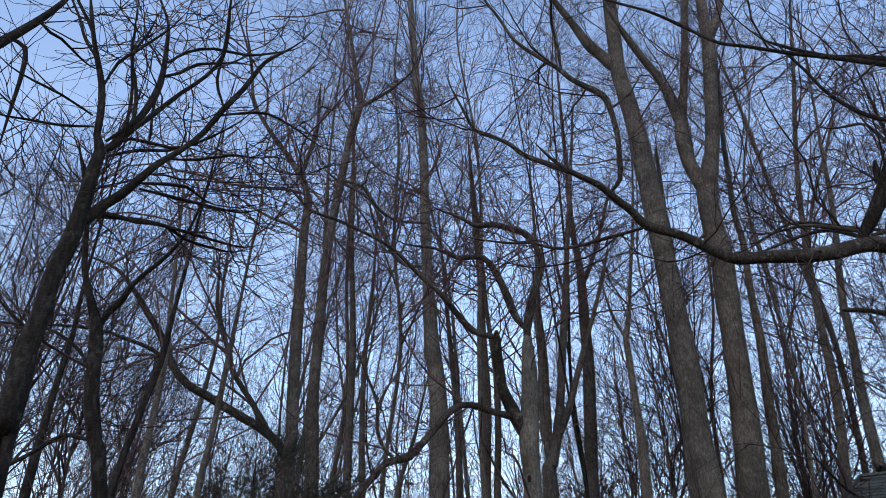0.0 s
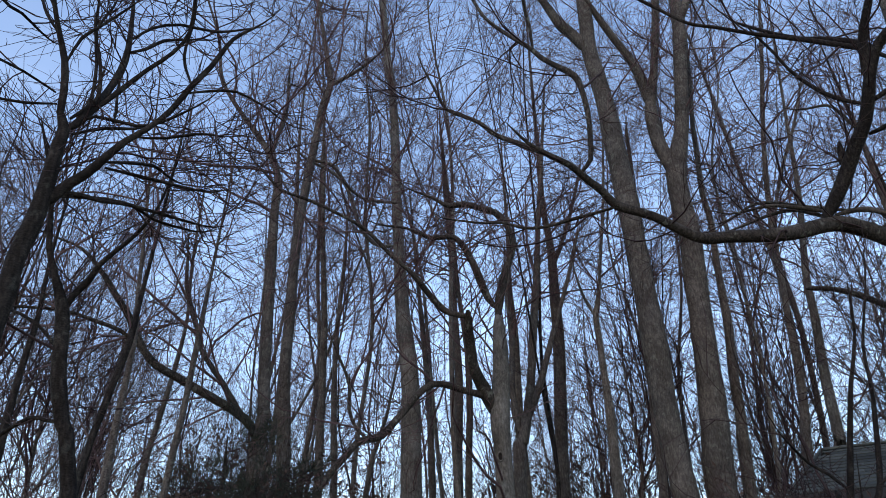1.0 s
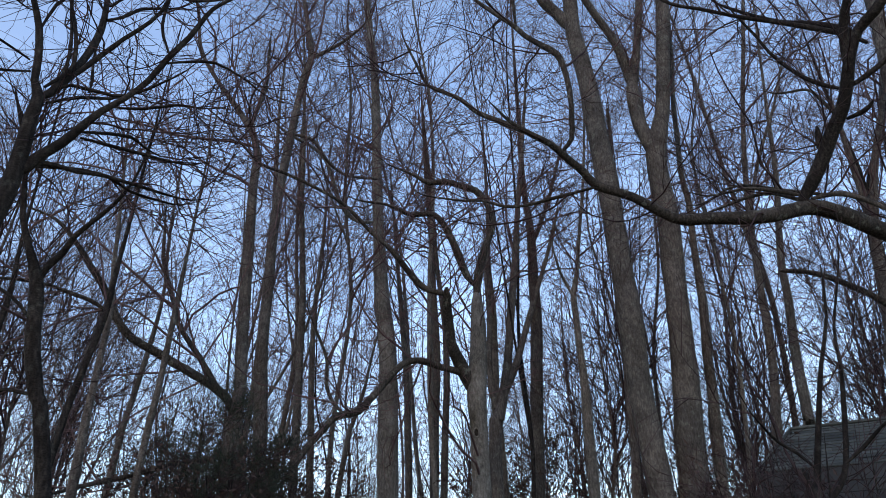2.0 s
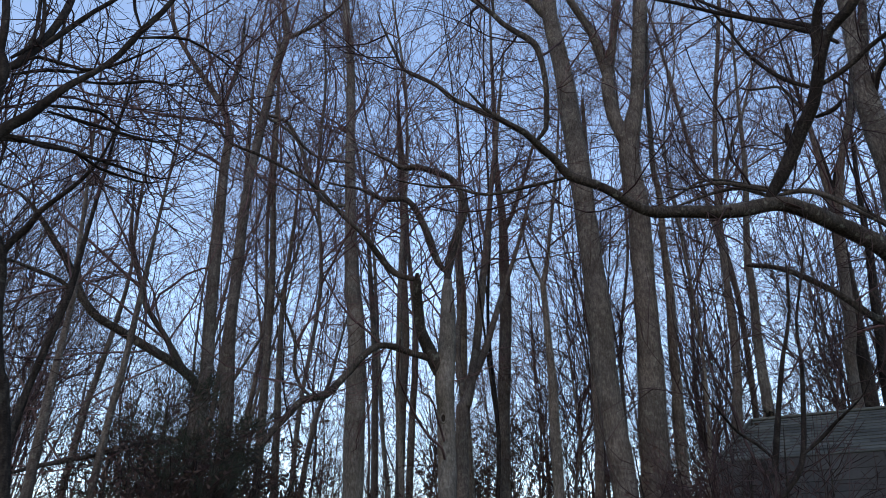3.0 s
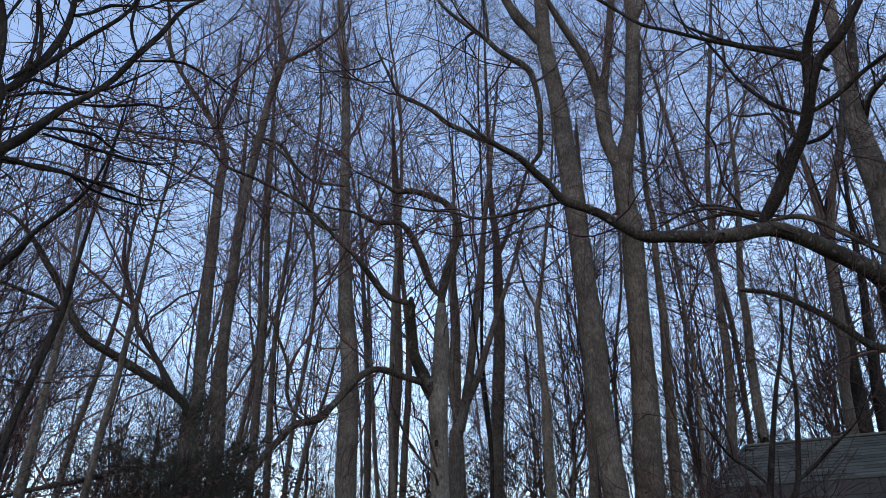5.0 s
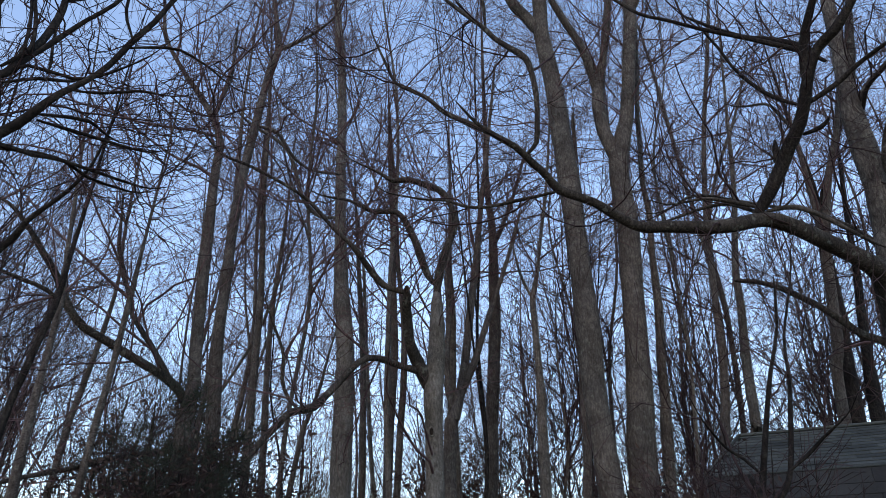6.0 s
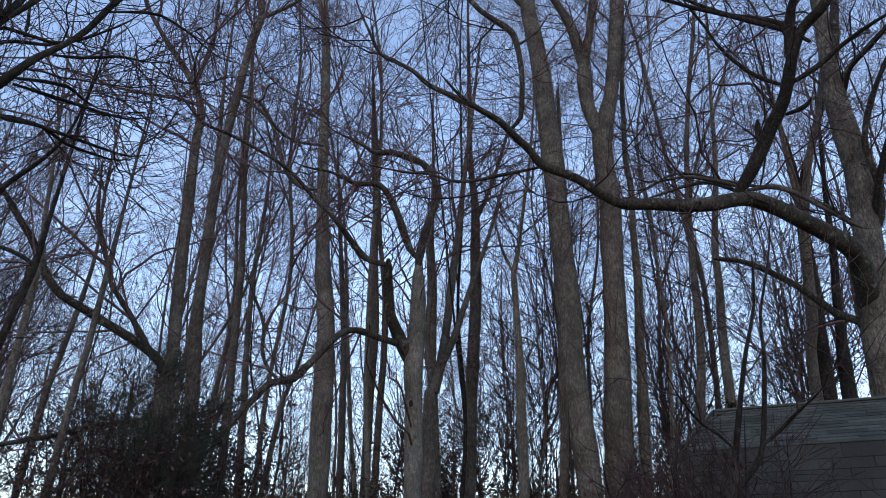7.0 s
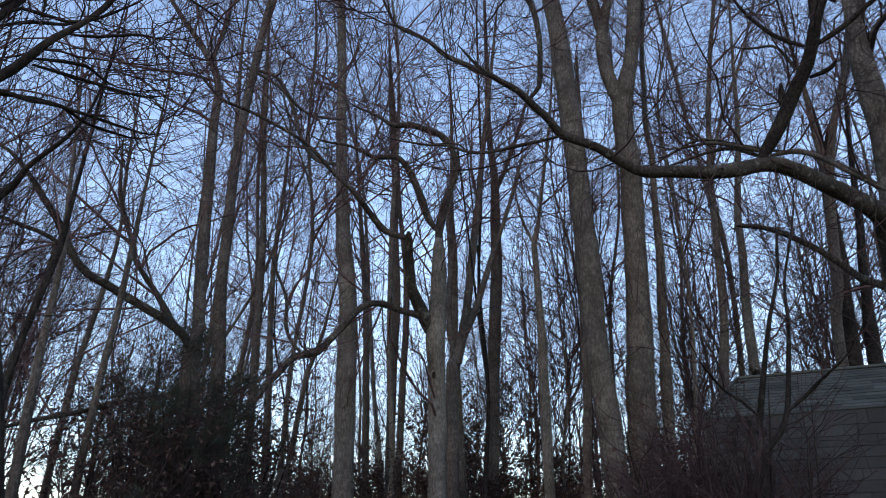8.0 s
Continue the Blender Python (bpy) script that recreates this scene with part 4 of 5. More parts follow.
t.trunk([(-1.49, 15.93, -0.10, 0.082), (-1.63, 15.92, 4.61, 0.074), (-1.69, 15.91, 5.86, 0.065), (-1.72, 15.91, 7.60, 0.056), (-1.62, 15.92, 9.54, 0.039), (-1.59, 15.92, 11.04, 0.024), (-1.56, 15.92, 12.54, 0.008)])

t = Tree('grey-brown bare tree with a slender straight trunk', twig=1, fine=1)
t.trunk([(0.43, 15.99, -0.10, 0.083), (0.35, 16.00, 4.62, 0.074), (0.31, 16.00, 6.12, 0.066), (0.20, 16.00, 7.63, 0.056), (0.08, 16.00, 9.00, 0.045), (-0.04, 16.00, 10.50, 0.027), (-0.16, 16.01, 11.99, 0.009)])

t = Tree('grey-brown bare tree with a slender straight trunk', twig=1, fine=1)
t.trunk([(-1.50, 14.94, -0.10, 0.054), (-0.89, 14.97, 4.43, 0.048), (-0.75, 14.98, 5.06, 0.044), (-0.55, 14.99, 5.72, 0.033), (-0.39, 15.00, 6.53, 0.023), (-0.03, 15.03, 7.99, 0.014), (0.33, 15.05, 9.45, 0.005)])

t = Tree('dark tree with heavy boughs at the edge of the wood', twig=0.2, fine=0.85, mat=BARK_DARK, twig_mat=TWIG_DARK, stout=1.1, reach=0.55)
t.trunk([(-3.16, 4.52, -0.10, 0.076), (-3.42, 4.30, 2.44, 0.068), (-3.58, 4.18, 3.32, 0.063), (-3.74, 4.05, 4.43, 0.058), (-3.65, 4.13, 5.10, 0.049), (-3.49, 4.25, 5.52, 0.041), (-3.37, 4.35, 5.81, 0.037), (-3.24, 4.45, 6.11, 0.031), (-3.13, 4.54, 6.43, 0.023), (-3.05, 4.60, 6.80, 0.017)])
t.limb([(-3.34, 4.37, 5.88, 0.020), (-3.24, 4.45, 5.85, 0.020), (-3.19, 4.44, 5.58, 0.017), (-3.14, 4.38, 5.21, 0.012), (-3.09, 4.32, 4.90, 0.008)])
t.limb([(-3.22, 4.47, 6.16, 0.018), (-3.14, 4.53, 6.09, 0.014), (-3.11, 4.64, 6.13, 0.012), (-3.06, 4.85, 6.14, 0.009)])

t = Tree('many-stemmed bare shrub in front of the shed', twig=0.6, fine=0.9, mat=BARK_DARK, twig_mat=TWIG_DARK, stout=1.0, reach=0.5, name="shrub")
t.trunk([(2.74, 5.11, -0.10, 0.032), (2.80, 5.08, 2.14, 0.029), (2.81, 5.08, 2.33, 0.025), (2.84, 5.06, 2.50, 0.022), (2.91, 5.02, 2.85, 0.018), (2.98, 4.98, 3.16, 0.016), (3.07, 4.93, 3.49, 0.012), (3.11, 4.91, 3.89, 0.009)])
t.limb([(2.80, 5.08, 2.18, 0.023), (2.92, 5.01, 2.33, 0.021), (3.00, 5.00, 2.49, 0.020), (3.08, 5.00, 2.87, 0.018), (3.14, 5.02, 3.17, 0.014), (3.18, 5.05, 3.45, 0.011), (3.29, 5.04, 3.81, 0.009)])
t.limb([(2.99, 4.99, 2.48, 0.016), (3.11, 4.93, 2.58, 0.014), (3.16, 4.79, 2.67, 0.011), (3.15, 4.57, 2.72, 0.007)])
t.limb([(2.83, 5.06, 2.45, 0.016), (2.74, 5.11, 2.57, 0.012), (2.60, 5.07, 2.64, 0.010), (2.44, 4.93, 2.72, 0.008)])
t.limb([(2.80, 5.08, 2.18, 0.023), (2.77, 5.09, 2.37, 0.021), (2.80, 5.19, 2.48, 0.018)], broken=True)


# ---- the wood behind: upright poles with rising boughs ----
def wood_tree(seed, h, r, lean, bough, per, fine, spread, bark_mat, label, twig_mat=None):
    """per: shoots on a bough and twigs on a shoot; fine: segments of a shoot and a twig, and the thinnest radius; spread: angles of the boughs."""
    rng = np.random.default_rng(seed)
    root = new("tree", None)
    tagged(root, label, "tree", group="trees of the wood")
    k = 9
    u = np.linspace(0, 1, k)
    bend = np.cumsum(rng.normal(0, 0.15, (k, 2)), axis=0) * h / 16
    pts = np.stack([bend[:, 0] + lean[0] * u * h, bend[:, 1] + lean[1] * u * h, -0.1 + u * h, r * (1.1 - 0.98 * u)], -1)
    pts[0, :2] = 0
    line = smooth_line(pts, 0.35)
    hang("trunk", stem_mesh("trunk", line, 9, bark_mat, rng), root)
    stems = [line]
    # one or two forks that swing out and then rise beside the trunk
    turn = rng.uniform(0, 6.28)
    for f in rng.uniform(0.22, 0.5, rng.integers(1, 3)):
        turn += rng.uniform(1.8, 3.2)
        i = int(f * (len(line) - 1))
        up = np.linspace(0, 1, 7)
        out = h * rng.uniform(0.07, 0.13) * up ** 0.75
        wob = np.cumsum(rng.normal(0, 0.07, (7, 2)), axis=0)
        wob[0] = 0
        fork = np.stack([line[i, 0] + math.cos(turn) * out + wob[:, 0], line[i, 1] + math.sin(turn) * out + wob[:, 1],
                         line[i, 2] + up * (h - line[i, 2]) * rng.uniform(0.7, 0.95), line[i, 3] * 0.6 * (1.05 - 0.9 * up)], -1)
        fork = smooth_line(fork, 0.35)
        hang("limb", stem_mesh("limb", fork, 7, bark_mat, rng), root)
        stems.append(fork)
    stems = [x[x[:, 2] > h * 0.33] for x in stems]
    shoots = [sprout(rng, x[None, :, :3], x[None, :, 3], int(bough * (0.72 if n == 0 else 0.34)), (1.0, 4.2), spread, 9, 0.06, 0.19, 0.0, 0.0052, fine[2] * 1.4) for n, x in enumerate(stems)]
    a, ra = np.concatenate([x for x, _ in shoots]), np.concatenate([x for _, x in shoots])
    b, rb = sprout(rng, a, ra, per[0], (0.7, 2.3), (24, 60), fine[0], 0.05, 0.18, 0.12, 0.0050, fine[2] * 1.2)
    c, rc = sprout(rng, b, rb, per[1], (0.45, 1.3), (24, 60), fine[1], 0.04, 0.14, 0.2, 0.005, fine[2])
    v, q = merged([tubes(a, ra, 4), tubes(b, rb, 3), tubes(c, rc, 3)])
    hang("crown", mesh_from("crown", v, q, twig_mat or TWIG), root, "fine bare twigs", "stuff")
    return root


MID, FAR, THIN = ((5, 3), (6, 3, 0.0046), (30, 78)), ((5, 3), (4, 2, 0.0064), (24, 66)), ((4, 2), (5, 3, 0.0044), (26, 64))
NEAR_KINDS = [
    wood_tree(11, 20.0, 0.062, (0.01, 0.0), 46, *MID, BARK_GREY, "slender grey bare tree in the wood"),
    wood_tree(12, 22.0, 0.080, (-0.01, 0.01), 50, *MID, BARK_BROWN, "tall brown bare tree in the wood"),
    wood_tree(13, 17.0, 0.045, (0.03, 0.0), 40, *MID, BARK_GREY, "thin bare pole tree in the wood"),
    wood_tree(14, 19.0, 0.055, (-0.02, 0.0), 44, *MID, BARK_PALE, "thin pale-barked bare tree in the wood"),
    wood_tree(15, 15.0, 0.038, (0.02, 0.02), 40, *MID, BARK_DARK, "young dark bare tree in the wood"),
]
FAR_KINDS = [
    wood_tree(16, 20.0, 0.080, (0.0, 0.0), 32, *FAR, BARK_GREY, "tall grey bare tree with rising boughs"),
    wood_tree(17, 18.0, 0.060, (0.02, 0.0), 30, *FAR, BARK_BROWN, "distant brown bare tree"),
    wood_tree(18, 21.0, 0.072, (0.0, 0.02), 32, *FAR, BARK_DARK, "distant dark bare tree"),
    wood_tree(19, 14.0, 0.045, (-0.02, 0.0), 28, *FAR, BARK_GREY, "distant thin bare tree"),
]
SAPLINGS = [
    wood_tree(24, 7.5, 0.035, (0.03, 0.0), 34, *THIN, BARK_DARK, "thin bare sapling among taller trees", TWIG_DARK),
    wood_tree(25, 9.5, 0.045, (-0.02, 0.02), 38, *THIN, BARK_BROWN, "whippy brown sapling among taller trees", TWIG_DARK),
    wood_tree(26, 6.0, 0.028, (0.0, 0.03), 30, *THIN, BARK_GREY, "small grey sapling among taller trees", TWIG_DARK),
]


def plant_wood(kinds, many, near, far, gap, rng, placed, sector=(-44, 50)):
    """Trees set at random in the sector ahead, leaning a little towards its middle."""
    made = 0
    while made < many:
        az = radians(rng.uniform(*sector))
        d = rng.uniform(near, far)
        # a gap in the wood straight ahead, thinner growth beyond it
        if rng.random() < (0.75 if radians(-9) < az < radians(1) else (0.75 if d < 19 else 0.0) if radians(-60) < az < radians(-9) else 0.0):
            continue
        x, y = d * math.sin(az), d * math.cos(az)
        if any((x - a) ** 2 + (y - b) ** 2 < gap ** 2 for a, b in placed) or (3.6 < x < 13.5 and 1 < y < 13.0):
            gap *= 0.999
            continue
        placed.append((x, y))
        made += 1
        j = int(rng.integers(0, len(kinds)))
        s = rng.uniform(0.85, 1.12)
        lean = rng.normal(4.5, 3.0) if x < -2 else rng.normal(-1.0, 2.0)
        m = pose(x, y, 0, rng.normal(0, 1.5), lean, 0) @ pose(0, 0, 0, 0, 0, rng.uniform(0, 360))
        # a clearing round the gnarled tree, and no tall trees close by where the dark leaning tree stands free
        if radians(3.0) < az < radians(10.5) and d < 27 or kinds is not SAPLINGS and radians(-44) < az < radians(-15) and d < 27:
            continue
        ob = kinds[j] if kinds[j].location.length == 0 else copy_thing(kinds[j], m)
        ob.matrix_basis = m @ Matrix.Scale(s, 4)


wood_rng, wood_places = np.random.default_rng(21), []
plant_wood(NEAR_KINDS, 25, 12.5, 21.0, 2.2, wood_rng, wood_places)
plant_wood(FAR_KINDS, 52, 20.0, 48.0, 1.8, wood_rng, wood_places)
plant_wood(FAR_KINDS, 3, 14.0, 24.0, 1.5, wood_rng, wood_places, (-40, -25))
plant_wood(SAPLINGS, 17, 12.0, 24.0, 0.8, wood_rng, wood_places, (14, 42))
plant_wood(SAPLINGS, 3, 14.0, 24.0, 0.8, wood_rng, wood_places, (2, 14))
plant_wood(SAPLINGS, 13, 22.0, 38.0, 0.8, wood_rng, wood_places, (-8, 30))
plant_wood(SAPLINGS, 9, 11.5, 24.0, 0.8, wood_rng, wood_places, (-42, -15))
plant_wood(SAPLINGS, 10, 19.0, 34.0, 0.8, wood_rng, wood_places, (-24, -6))
plant_wood(FAR_KINDS, 5, 26.0, 46.0, 1.5, wood_rng, wood_places, (-24, -6))
plant_wood(SAPLINGS, 14, 27.5, 40.0, 0.6, wood_rng, wood_places, (-4, 12))
plant_wood(FAR_KINDS, 4, 30.0, 48.0, 1.0, wood_rng, wood_places, (0, 12))
plant_wood(FAR_KINDS, 11, 27.5, 44.0, 1.2, wood_rng, wood_places, (-43, -16))
# unseen trees added behind the path to keep sky light off the wood
plant_wood(FAR_KINDS, 6, 7.0, 22.0, 2.2, wood_rng, wood_places, (62, 300))


# ---- evergreen and leafy undergrowth ----
def scatter_blades(rng, P, R, per, length, width, spread, droop=0.0):
    """Narrow four-sided blades round the outer part of n lines: needles or leaves."""
    n, m, _ = P.shape
    idx = np.repeat(np.arange(n), per)
    c = len(idx)
    f = (0.2 + 0.8 * rng.random(c)) * (m - 1) * 0.999
    i = f.astype(int)
    w = (f - i)[:, None]
    base = P[idx, i] * (1 - w) + P[idx, i + 1] * w
    tan = unit(P[idx, i + 1] - P[idx, i])
    d = unit(tan + spread * rng.normal(0, 1, (c, 3)) + np.array([0, 0, -droop]))
    side = unit(np.cross(d, rng.normal(0, 1, (c, 3))))
    up = np.cross(d, side)
    L = rng.uniform(length[0], length[1], c)[:, None]
    W = rng.uniform(width[0], width[1], c)[:, None]
    v = np.stack([base, base + d * L * 0.5 + side * W + up * W * 0.25, base + d * L, base + d * L * 0.5 - side * W + up * W * 0.25], 1).reshape(-1, 3)
    return v, np.arange(c * 4).reshape(-1, 4)


def pine(x, y, h, seed, label):
    rng = np.random.default_rng(seed)
    root = new("pine_tree", None)
    root.location = (x, y, 0)
    tagged(root, label, "pine tree")
    k = 8
    u = np.linspace(0, 1, k)
    pts = np.stack([np.cumsum(rng.normal(0, 0.05, k)), np.cumsum(rng.normal(0, 0.05, k)), -0.1 + u * h, 0.11 * (1.05 - 0.95 * u)], -1)
    line = smooth_line(pts, 0.2)
    hang("trunk", stem_mesh("trunk", line, 10, BARK_DARK, rng), root)
    P, R = line[None, 3:, :3], line[None, 3:, 3]
    a, ra = sprout(rng, P, R, int(h * 14), (0.5, 1.3), (55, 88), 5, 0.03, 0.10, 0.0, 0.010)
    b, rb = sprout(rng, a, ra, 7, (0.25, 0.6), (30, 55), 3, 0.06, 0.10, 0.3, 0.008)
    v, q = merged([tubes(a, ra, 4), tubes(b, rb, 3)])
    hang("bough_work", mesh_from("bough_work", v, q, TWIG_DARK), root, "dark thin branches", "stuff")
    v, q = scatter_blades(rng, b, rb, 38, (0.07, 0.13), (0.0015, 0.0025), 0.6)
    hang("foliage", mesh_from("foliage", v, q, NEEDLES, False), root, "dull green needles", "stuff")


def leafy_bush(x, y, h, seed, stems, leaves, label, spread=0.25):
    rng = np.random.default_rng(seed)
    root = new("bush", None)
    root.location = (x, y, 0)
    tagged(root, label, "bush", group="undergrowth")
    boughs = []
    for s in range(stems):
        a = rng.uniform(0, 2 * math.pi)
        lean = rng.uniform(0.05, spread)
        hh = h * rng.uniform(0.65, 1.0)
        k = 6
        u = np.linspace(0, 1, k)
        wob = np.cumsum(rng.normal(0, 0.06, (k, 2)), axis=0)
        pts = np.stack([math.cos(a) * (0.08 + lean * u * hh) + wob[:, 0], math.sin(a) * (0.08 + lean * u * hh) + wob[:, 1],
                        -0.05 + u * hh, 0.022 * (1.05 - 0.9 * u)], -1)
        line = smooth_line(pts, 0.15)
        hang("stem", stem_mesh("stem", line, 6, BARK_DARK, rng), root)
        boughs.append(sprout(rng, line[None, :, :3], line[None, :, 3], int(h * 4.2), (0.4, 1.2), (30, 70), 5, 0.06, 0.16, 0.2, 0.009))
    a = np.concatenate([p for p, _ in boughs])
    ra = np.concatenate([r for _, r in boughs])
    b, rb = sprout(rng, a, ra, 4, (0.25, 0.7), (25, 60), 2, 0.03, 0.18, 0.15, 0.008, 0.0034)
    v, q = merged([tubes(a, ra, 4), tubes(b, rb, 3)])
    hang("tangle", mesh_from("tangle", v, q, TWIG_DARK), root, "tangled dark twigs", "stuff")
    if leaves:
        v, q = scatter_blades(rng, b, rb, leaves, (0.05, 0.09), (0.010, 0.020), 0.8, 0.7)
        hang("foliage", mesh_from("foliage", v, q, DRY_LEAF, False), root, "withered brown leaves still hanging", "stuff")


pine(-2.33, 9.21, 4.00, 31, 'dark green pine half hidden among bare trunks')
pine(-1.57, 9.07, 3.46, 32, 'dark green pine half hidden among bare trunks')
pine(-3.05, 10.05, 3.48, 33, 'dark green pine half hidden among bare trunks')
pine(-1.72, 8.22, 3.40, 35, 'dark green pine half hidden among bare trunks')
leafy_bush(-2.50, 9.89, 3.75, 50, 14, 4, 'dark leafless tangled thicket')
leafy_bush(-1.99, 9.80, 3.81, 51, 14, 4, 'dark leafless tangled thicket')
leafy_bush(-1.54, 10.29, 3.79, 52, 14, 4, 'dark leafless tangled thicket')
leafy_bush(-1.96, 8.17, 3.10, 56, 12, 3, 'dark leafless tangled thicket')
leafy_bush(-1.33, 9.10, 3.40, 57, 10, 3, 'dark leafless tangled thicket')
leafy_bush(-1.66, 8.64, 3.31, 55, 8, 2, 'dark leafless tangled thicket')
leafy_bush(-1.21, 18.96, 4.49, 58, 6, 8, 'dark tangled undergrowth with withered brown leaves')
leafy_bush(-0.75, 20.99, 4.67, 59, 6, 6, 'dark tangled undergrowth with withered brown leaves')
leafy_bush(-0.41, 13.99, 3.84, 60, 5, 12, 'dark tangled undergrowth with withered brown leaves')
leafy_bush(2.45, 14.80, 5.02, 61, 6, 18, 'dark tangled undergrowth with withered brown leaves')
leafy_bush(1.98, 13.86, 3.88, 62, 6, 16, 'dark tangled undergrowth with withered brown leaves')
leafy_bush(3.19, 15.17, 4.62, 63, 6, 16, 'dark tangled undergrowth with withered brown leaves')
leafy_bush(3.80, 14.51, 3.82, 64, 5, 12, 'dark tangled undergrowth with withered brown leaves')
leafy_bush(4.30, 13.32, 3.46, 65, 5, 12, 'dark tangled undergrowth with withered brown leaves')
leafy_bush(-0.93, 11.96, 3.42, 66, 5, 10, 'dark tangled undergrowth with withered brown leaves')
leafy_bush(-2.91, 8.52, 2.84, 67, 5, 6, 'dark tangled undergrowth with withered brown leaves')
leafy_bush(5.41, 11.82, 3.46, 68, 5, 6, 'dark tangled undergrowth with withered brown leaves')
leafy_bush(3.35, 7.45, 2.95, 110, 9, 2, 'dark leafless tangled thicket')
leafy_bush(4.55, 10.40, 3.70, 111, 9, 4, 'dark leafless tangled thicket')
leafy_bush(3.05, 6.40, 2.55, 112, 9, 1, 'dark leafless tangled thicket')
leafy_bush(3.84, 8.14, 3.00, 69, 6, 2, 'dark leafless tangled thicket')
leafy_bush(2.66, 5.26, 2.57, 70, 14, 0, 'dark leafless tangled thicket')
leafy_bush(2.85, 5.84, 2.59, 71, 13, 0, 'dark leafless tangled thicket')
leafy_bush(2.80, 5.31, 2.46, 72, 13, 0, 'dark leafless tangled thicket')
leafy_bush(2.91, 6.03, 2.78, 73, 10, 1, 'dark leafless tangled thicket')
leafy_bush(2.85, 5.51, 2.75, 74, 12, 0, 'dark leafless tangled thicket')
leafy_bush(2.75, 4.99, 2.49, 75, 9, 0, 'dark leafless tangled thicket')
leafy_bush(0.86, 14.98, 3.41, 76, 5, 10, 'dark tangled undergrowth with withered brown leaves')
# a ragged belt of undergrowth across the foot of the wood
belt_rng = np.random.default_rng(77)
for n in range(31):
    az, d = radians(-14 + 36 * (n + belt_rng.uniform(0.1, 0.9)) / 31), belt_rng.uniform(13.5, 21.0)
    leafy_bush(d * math.sin(az), d * math.cos(az), 1.5 + d * belt_rng.uniform(0.10, 0.155), 120 + n, 7, int(belt_rng.choice((2, 6, 12))),
               'dark tangled undergrowth at the foot of the wood', 0.3)


# ---- the shed ----
def box_mesh(name, size, mat, bevel=0.0):
    bm = bmesh.new()
    bmesh.ops.create_cube(bm, size=1.0)
    bmesh.ops.scale(bm, vec=size, verts=bm.verts)
    if bevel:
        bmesh.ops.bevel(bm, geom=list(bm.edges), offset=bevel, segments=1, affect="EDGES")
    me = bpy.data.meshes.new(name)
    bm.to_mesh(me)
    bm.free()
    me.materials.append(mat)
    return me


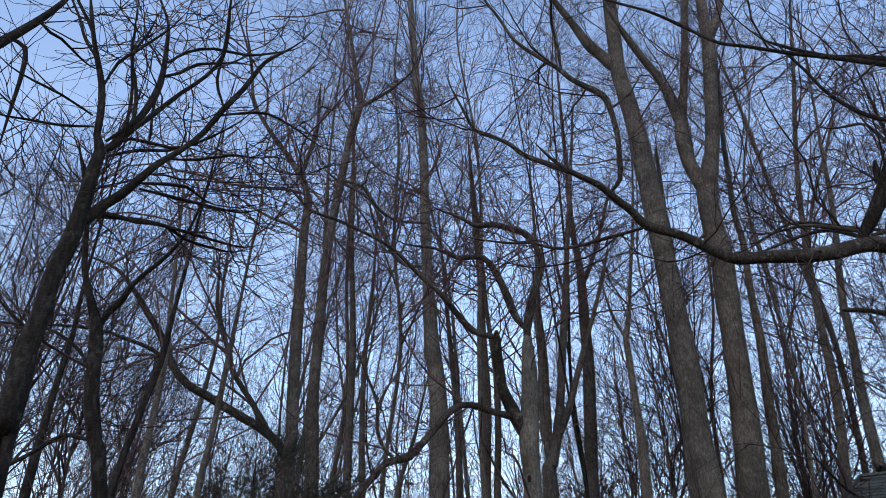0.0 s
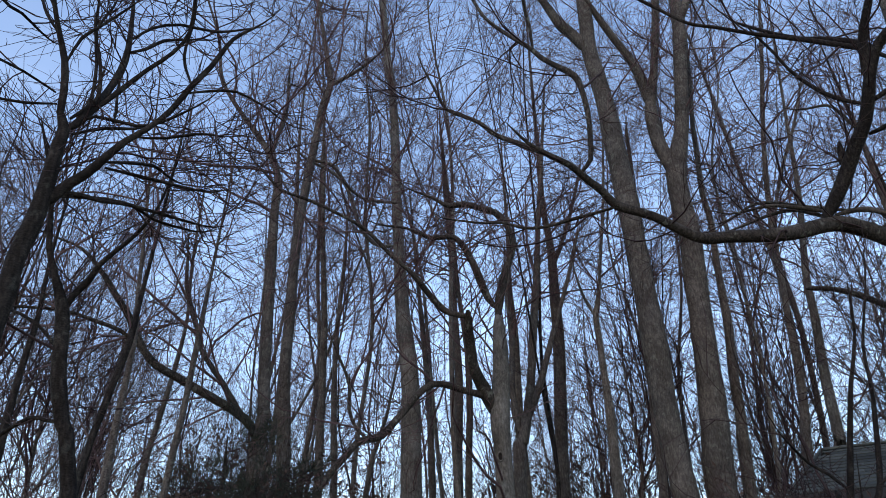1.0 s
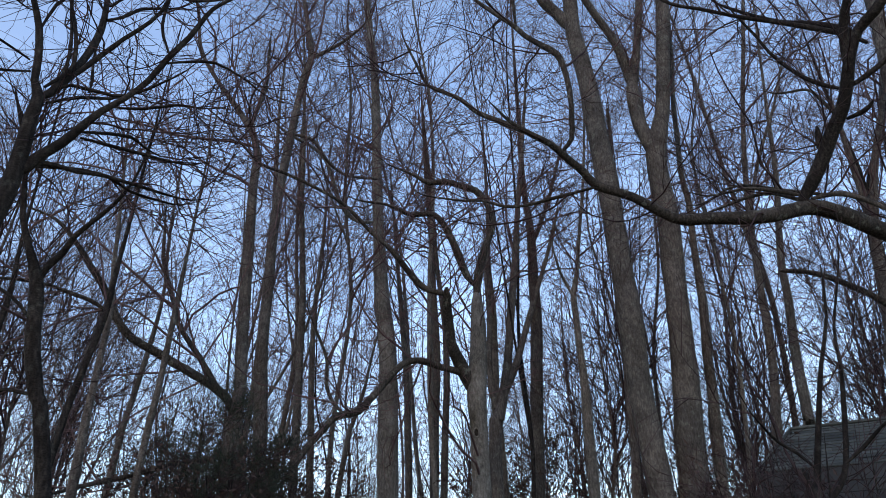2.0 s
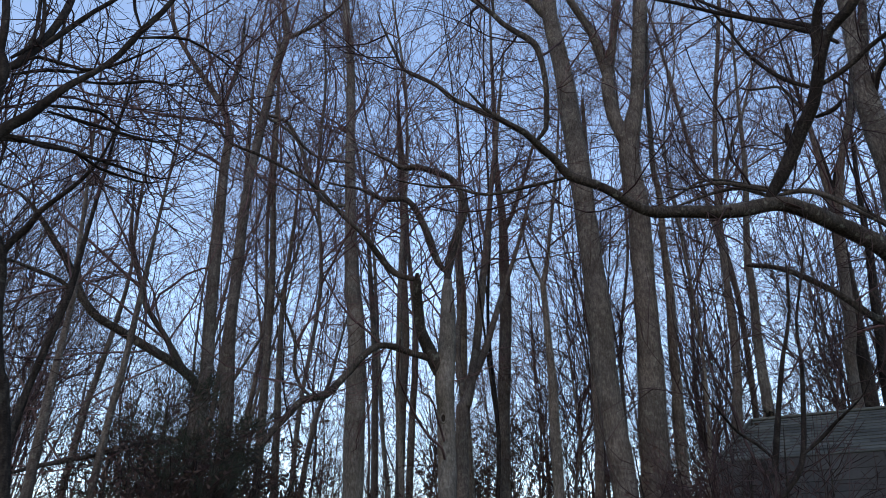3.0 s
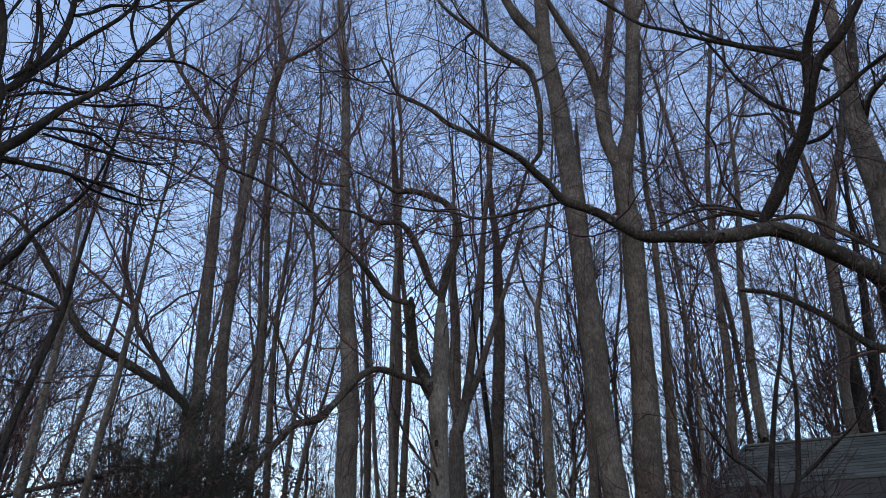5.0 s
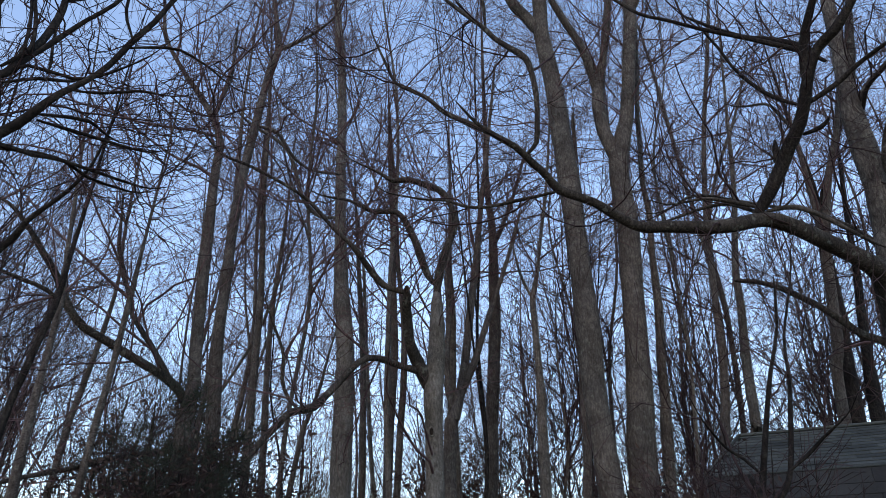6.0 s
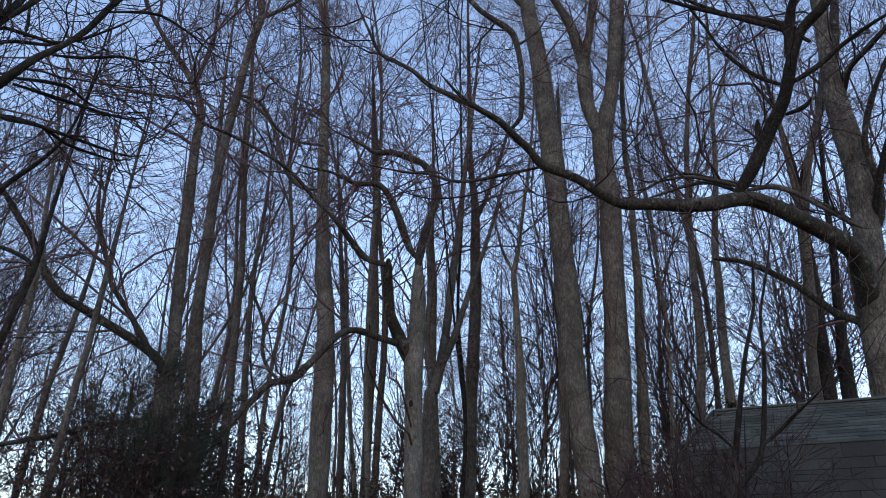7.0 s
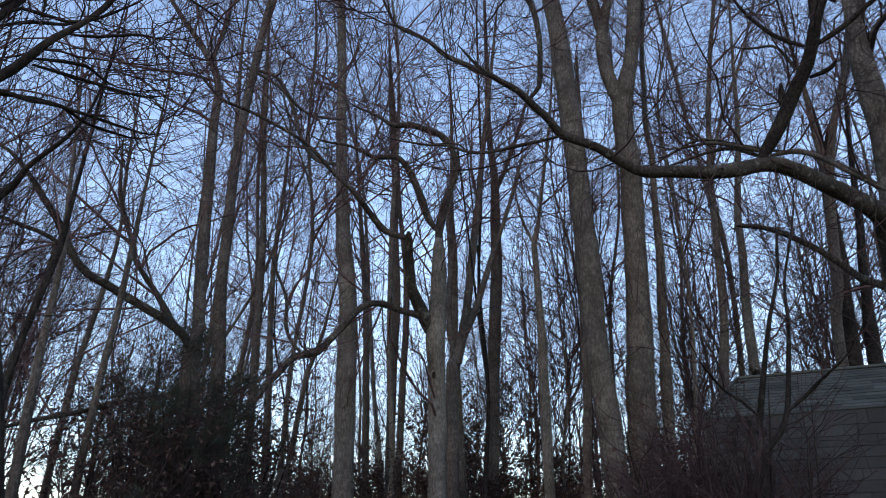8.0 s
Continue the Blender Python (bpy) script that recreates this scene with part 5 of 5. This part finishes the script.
def shed():
    """A gambrel-roofed shed; its own x runs along the ridge, -y faces the path."""
    root = new("shed", None)
    root.matrix_basis = pose(4.43, 8.22, 0, 0, 0, math.degrees(math.atan2(-0.529, 0.849)))
    tagged(root, "low grey shed with a weathered shingled gambrel roof", "shed")
    length, x0, splay = 4.6, -0.02, 0.22
    zr, zb, ze, yb, ye = 3.39, 2.715, 1.72, 1.76, 2.22
    rng = np.random.default_rng(5)
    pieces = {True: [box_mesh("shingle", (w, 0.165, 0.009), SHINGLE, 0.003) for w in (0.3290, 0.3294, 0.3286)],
              False: [box_mesh("shake", (w, 0.165, 0.009), SHADED_SHAKE, 0.003) for w in (0.3290, 0.3270, 0.3240)]}

    def slope(name, top, low, sign, out_top=0.0, out_low=0.0):
        """One roof face; out_top and out_low: how far its near end runs out past the ridge's end."""
        (y1, z1), (y2, z2) = top, low
        run = math.hypot(y2 - y1, z2 - z1)
        ang = math.degrees(math.atan2(z1 - z2, y2 - y1))
        deck = new(name, box_mesh(name, (length - 0.04, run, 0.03), SHINGLE if z1 > 3 else SHADED_SHAKE))
        deck.parent = root
        ym, zm = (y1 + y2) / 2, (z1 + z2) / 2
        m = Matrix.Translation((x0 + length / 2, -sign * ym, zm)) @ (pose(0, 0, 0, ang, 0, 0) if sign > 0 else pose(0, 0, 0, ang, 0, 180))
        deck.matrix_basis = m
        for vert in deck.data.vertices:
            if vert.co.x < 0 < sign:
                vert.co.x -= out_top if vert.co.y > 0 else out_low
        if sign < 0:
            return
        rows = round((run - 0.165) / (0.14 if z1 > 3 else 0.10)) + 1
        step = (run - 0.165) / (rows - 1)
        for r in range(rows):
            off = (r % 2) * 0.165 + (r % 3) * 0.03
            edge = -length / 2 + 0.16 - (out_low + (out_top - out_low) * r / (rows - 1))
            x = edge
            while x < length / 2 - 0.1:
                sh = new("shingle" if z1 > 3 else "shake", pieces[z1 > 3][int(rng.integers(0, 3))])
                sh.parent = deck
                yy = -run / 2 + 0.0825 + r * step
                xx = min(max(x + off - 0.16, edge), length / 2 - 0.16)
                sh.matrix_basis = pose(xx + rng.normal(0, 0.0008), yy, 0.030 + rng.normal(0, 0.0008), -3.4, 0, rng.normal(0, 0.15))
                x += 0.33

    for sign in (1, -1):
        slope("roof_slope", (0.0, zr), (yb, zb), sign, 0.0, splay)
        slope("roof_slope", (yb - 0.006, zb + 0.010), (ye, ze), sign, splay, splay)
    bend = hang("bent_course", box_mesh("bent_course", (length + splay, 0.042, 0.016), SHINGLE, 0.005), root)
    bend.matrix_basis = pose(x0 + (length - splay) / 2, -yb - 0.030 * math.sin(math.radians(43.6)), zb + 0.034 * math.cos(math.radians(43.6)), 43.6, 0, 0)
    cap = hang("ridge_cap", box_mesh("ridge_cap", (length, 0.16, 0.03), SHINGLE, 0.008), root)
    cap.matrix_basis = pose(x0 + length / 2, 0, zr + 0.03)
    wy, wx = ye - 0.14, length - 0.4
    for sy in (1, -1):
        w = hang("side_wall", box_mesh("side_wall", (wx, 0.08, ze + 0.1), SIDING), root)
        w.matrix_basis = pose(x0 + length / 2, sy * wy, (ze + 0.1) / 2 - 0.05)
    for ex in (x0 + 0.22, x0 + length - 0.22):
        prof = [(-wy, -0.05), (wy, -0.05), (wy, ze + 0.12), (yb - 0.06, zb - 0.06), (0, zr - 0.06), (-yb + 0.06, zb - 0.06), (-wy, ze + 0.12)]
        v = np.array([(ex + dx, y, z) for dx in (-0.04, 0.04) for y, z in prof])
        me = bpy.data.meshes.new("gable_wall")
        k = len(prof)
        me.from_pydata(v.tolist(), [], [list(range(k))[::-1], list(range(k, 2 * k))] + [[i, (i + 1) % k, k + (i + 1) % k, k + i] for i in range(k)])
        me.materials.append(SIDING)
        hang("gable_wall", me, root)
    for (y1, z1), (y2, z2) in (((0, zr), (yb, zb)), ((yb, zb), (ye, ze))):
        run = math.hypot(y2 - y1, z2 - z1)
        ang = math.degrees(math.atan2(z1 - z2, y2 - y1))
        lean = math.degrees(math.atan2(splay, run)) if y1 == 0 else 0.0
        for ex in (x0 - 0.012 - (splay / 2 if y1 == 0 else splay), x0 + length + 0.012):
            b = hang("rake_board", box_mesh("rake_board", (0.024, run + 0.02, 0.15), SHINGLE, 0.003), root, "weathered grey edge board")
            b.matrix_basis = Matrix.Translation((ex, -(y1 + y2) / 2, (z1 + z2) / 2 - 0.015)) @ pose(0, 0, 0, ang, 0, 0) @ pose(0, 0, 0, 0, 0, -lean if ex < 1 else 0.0)


shed()
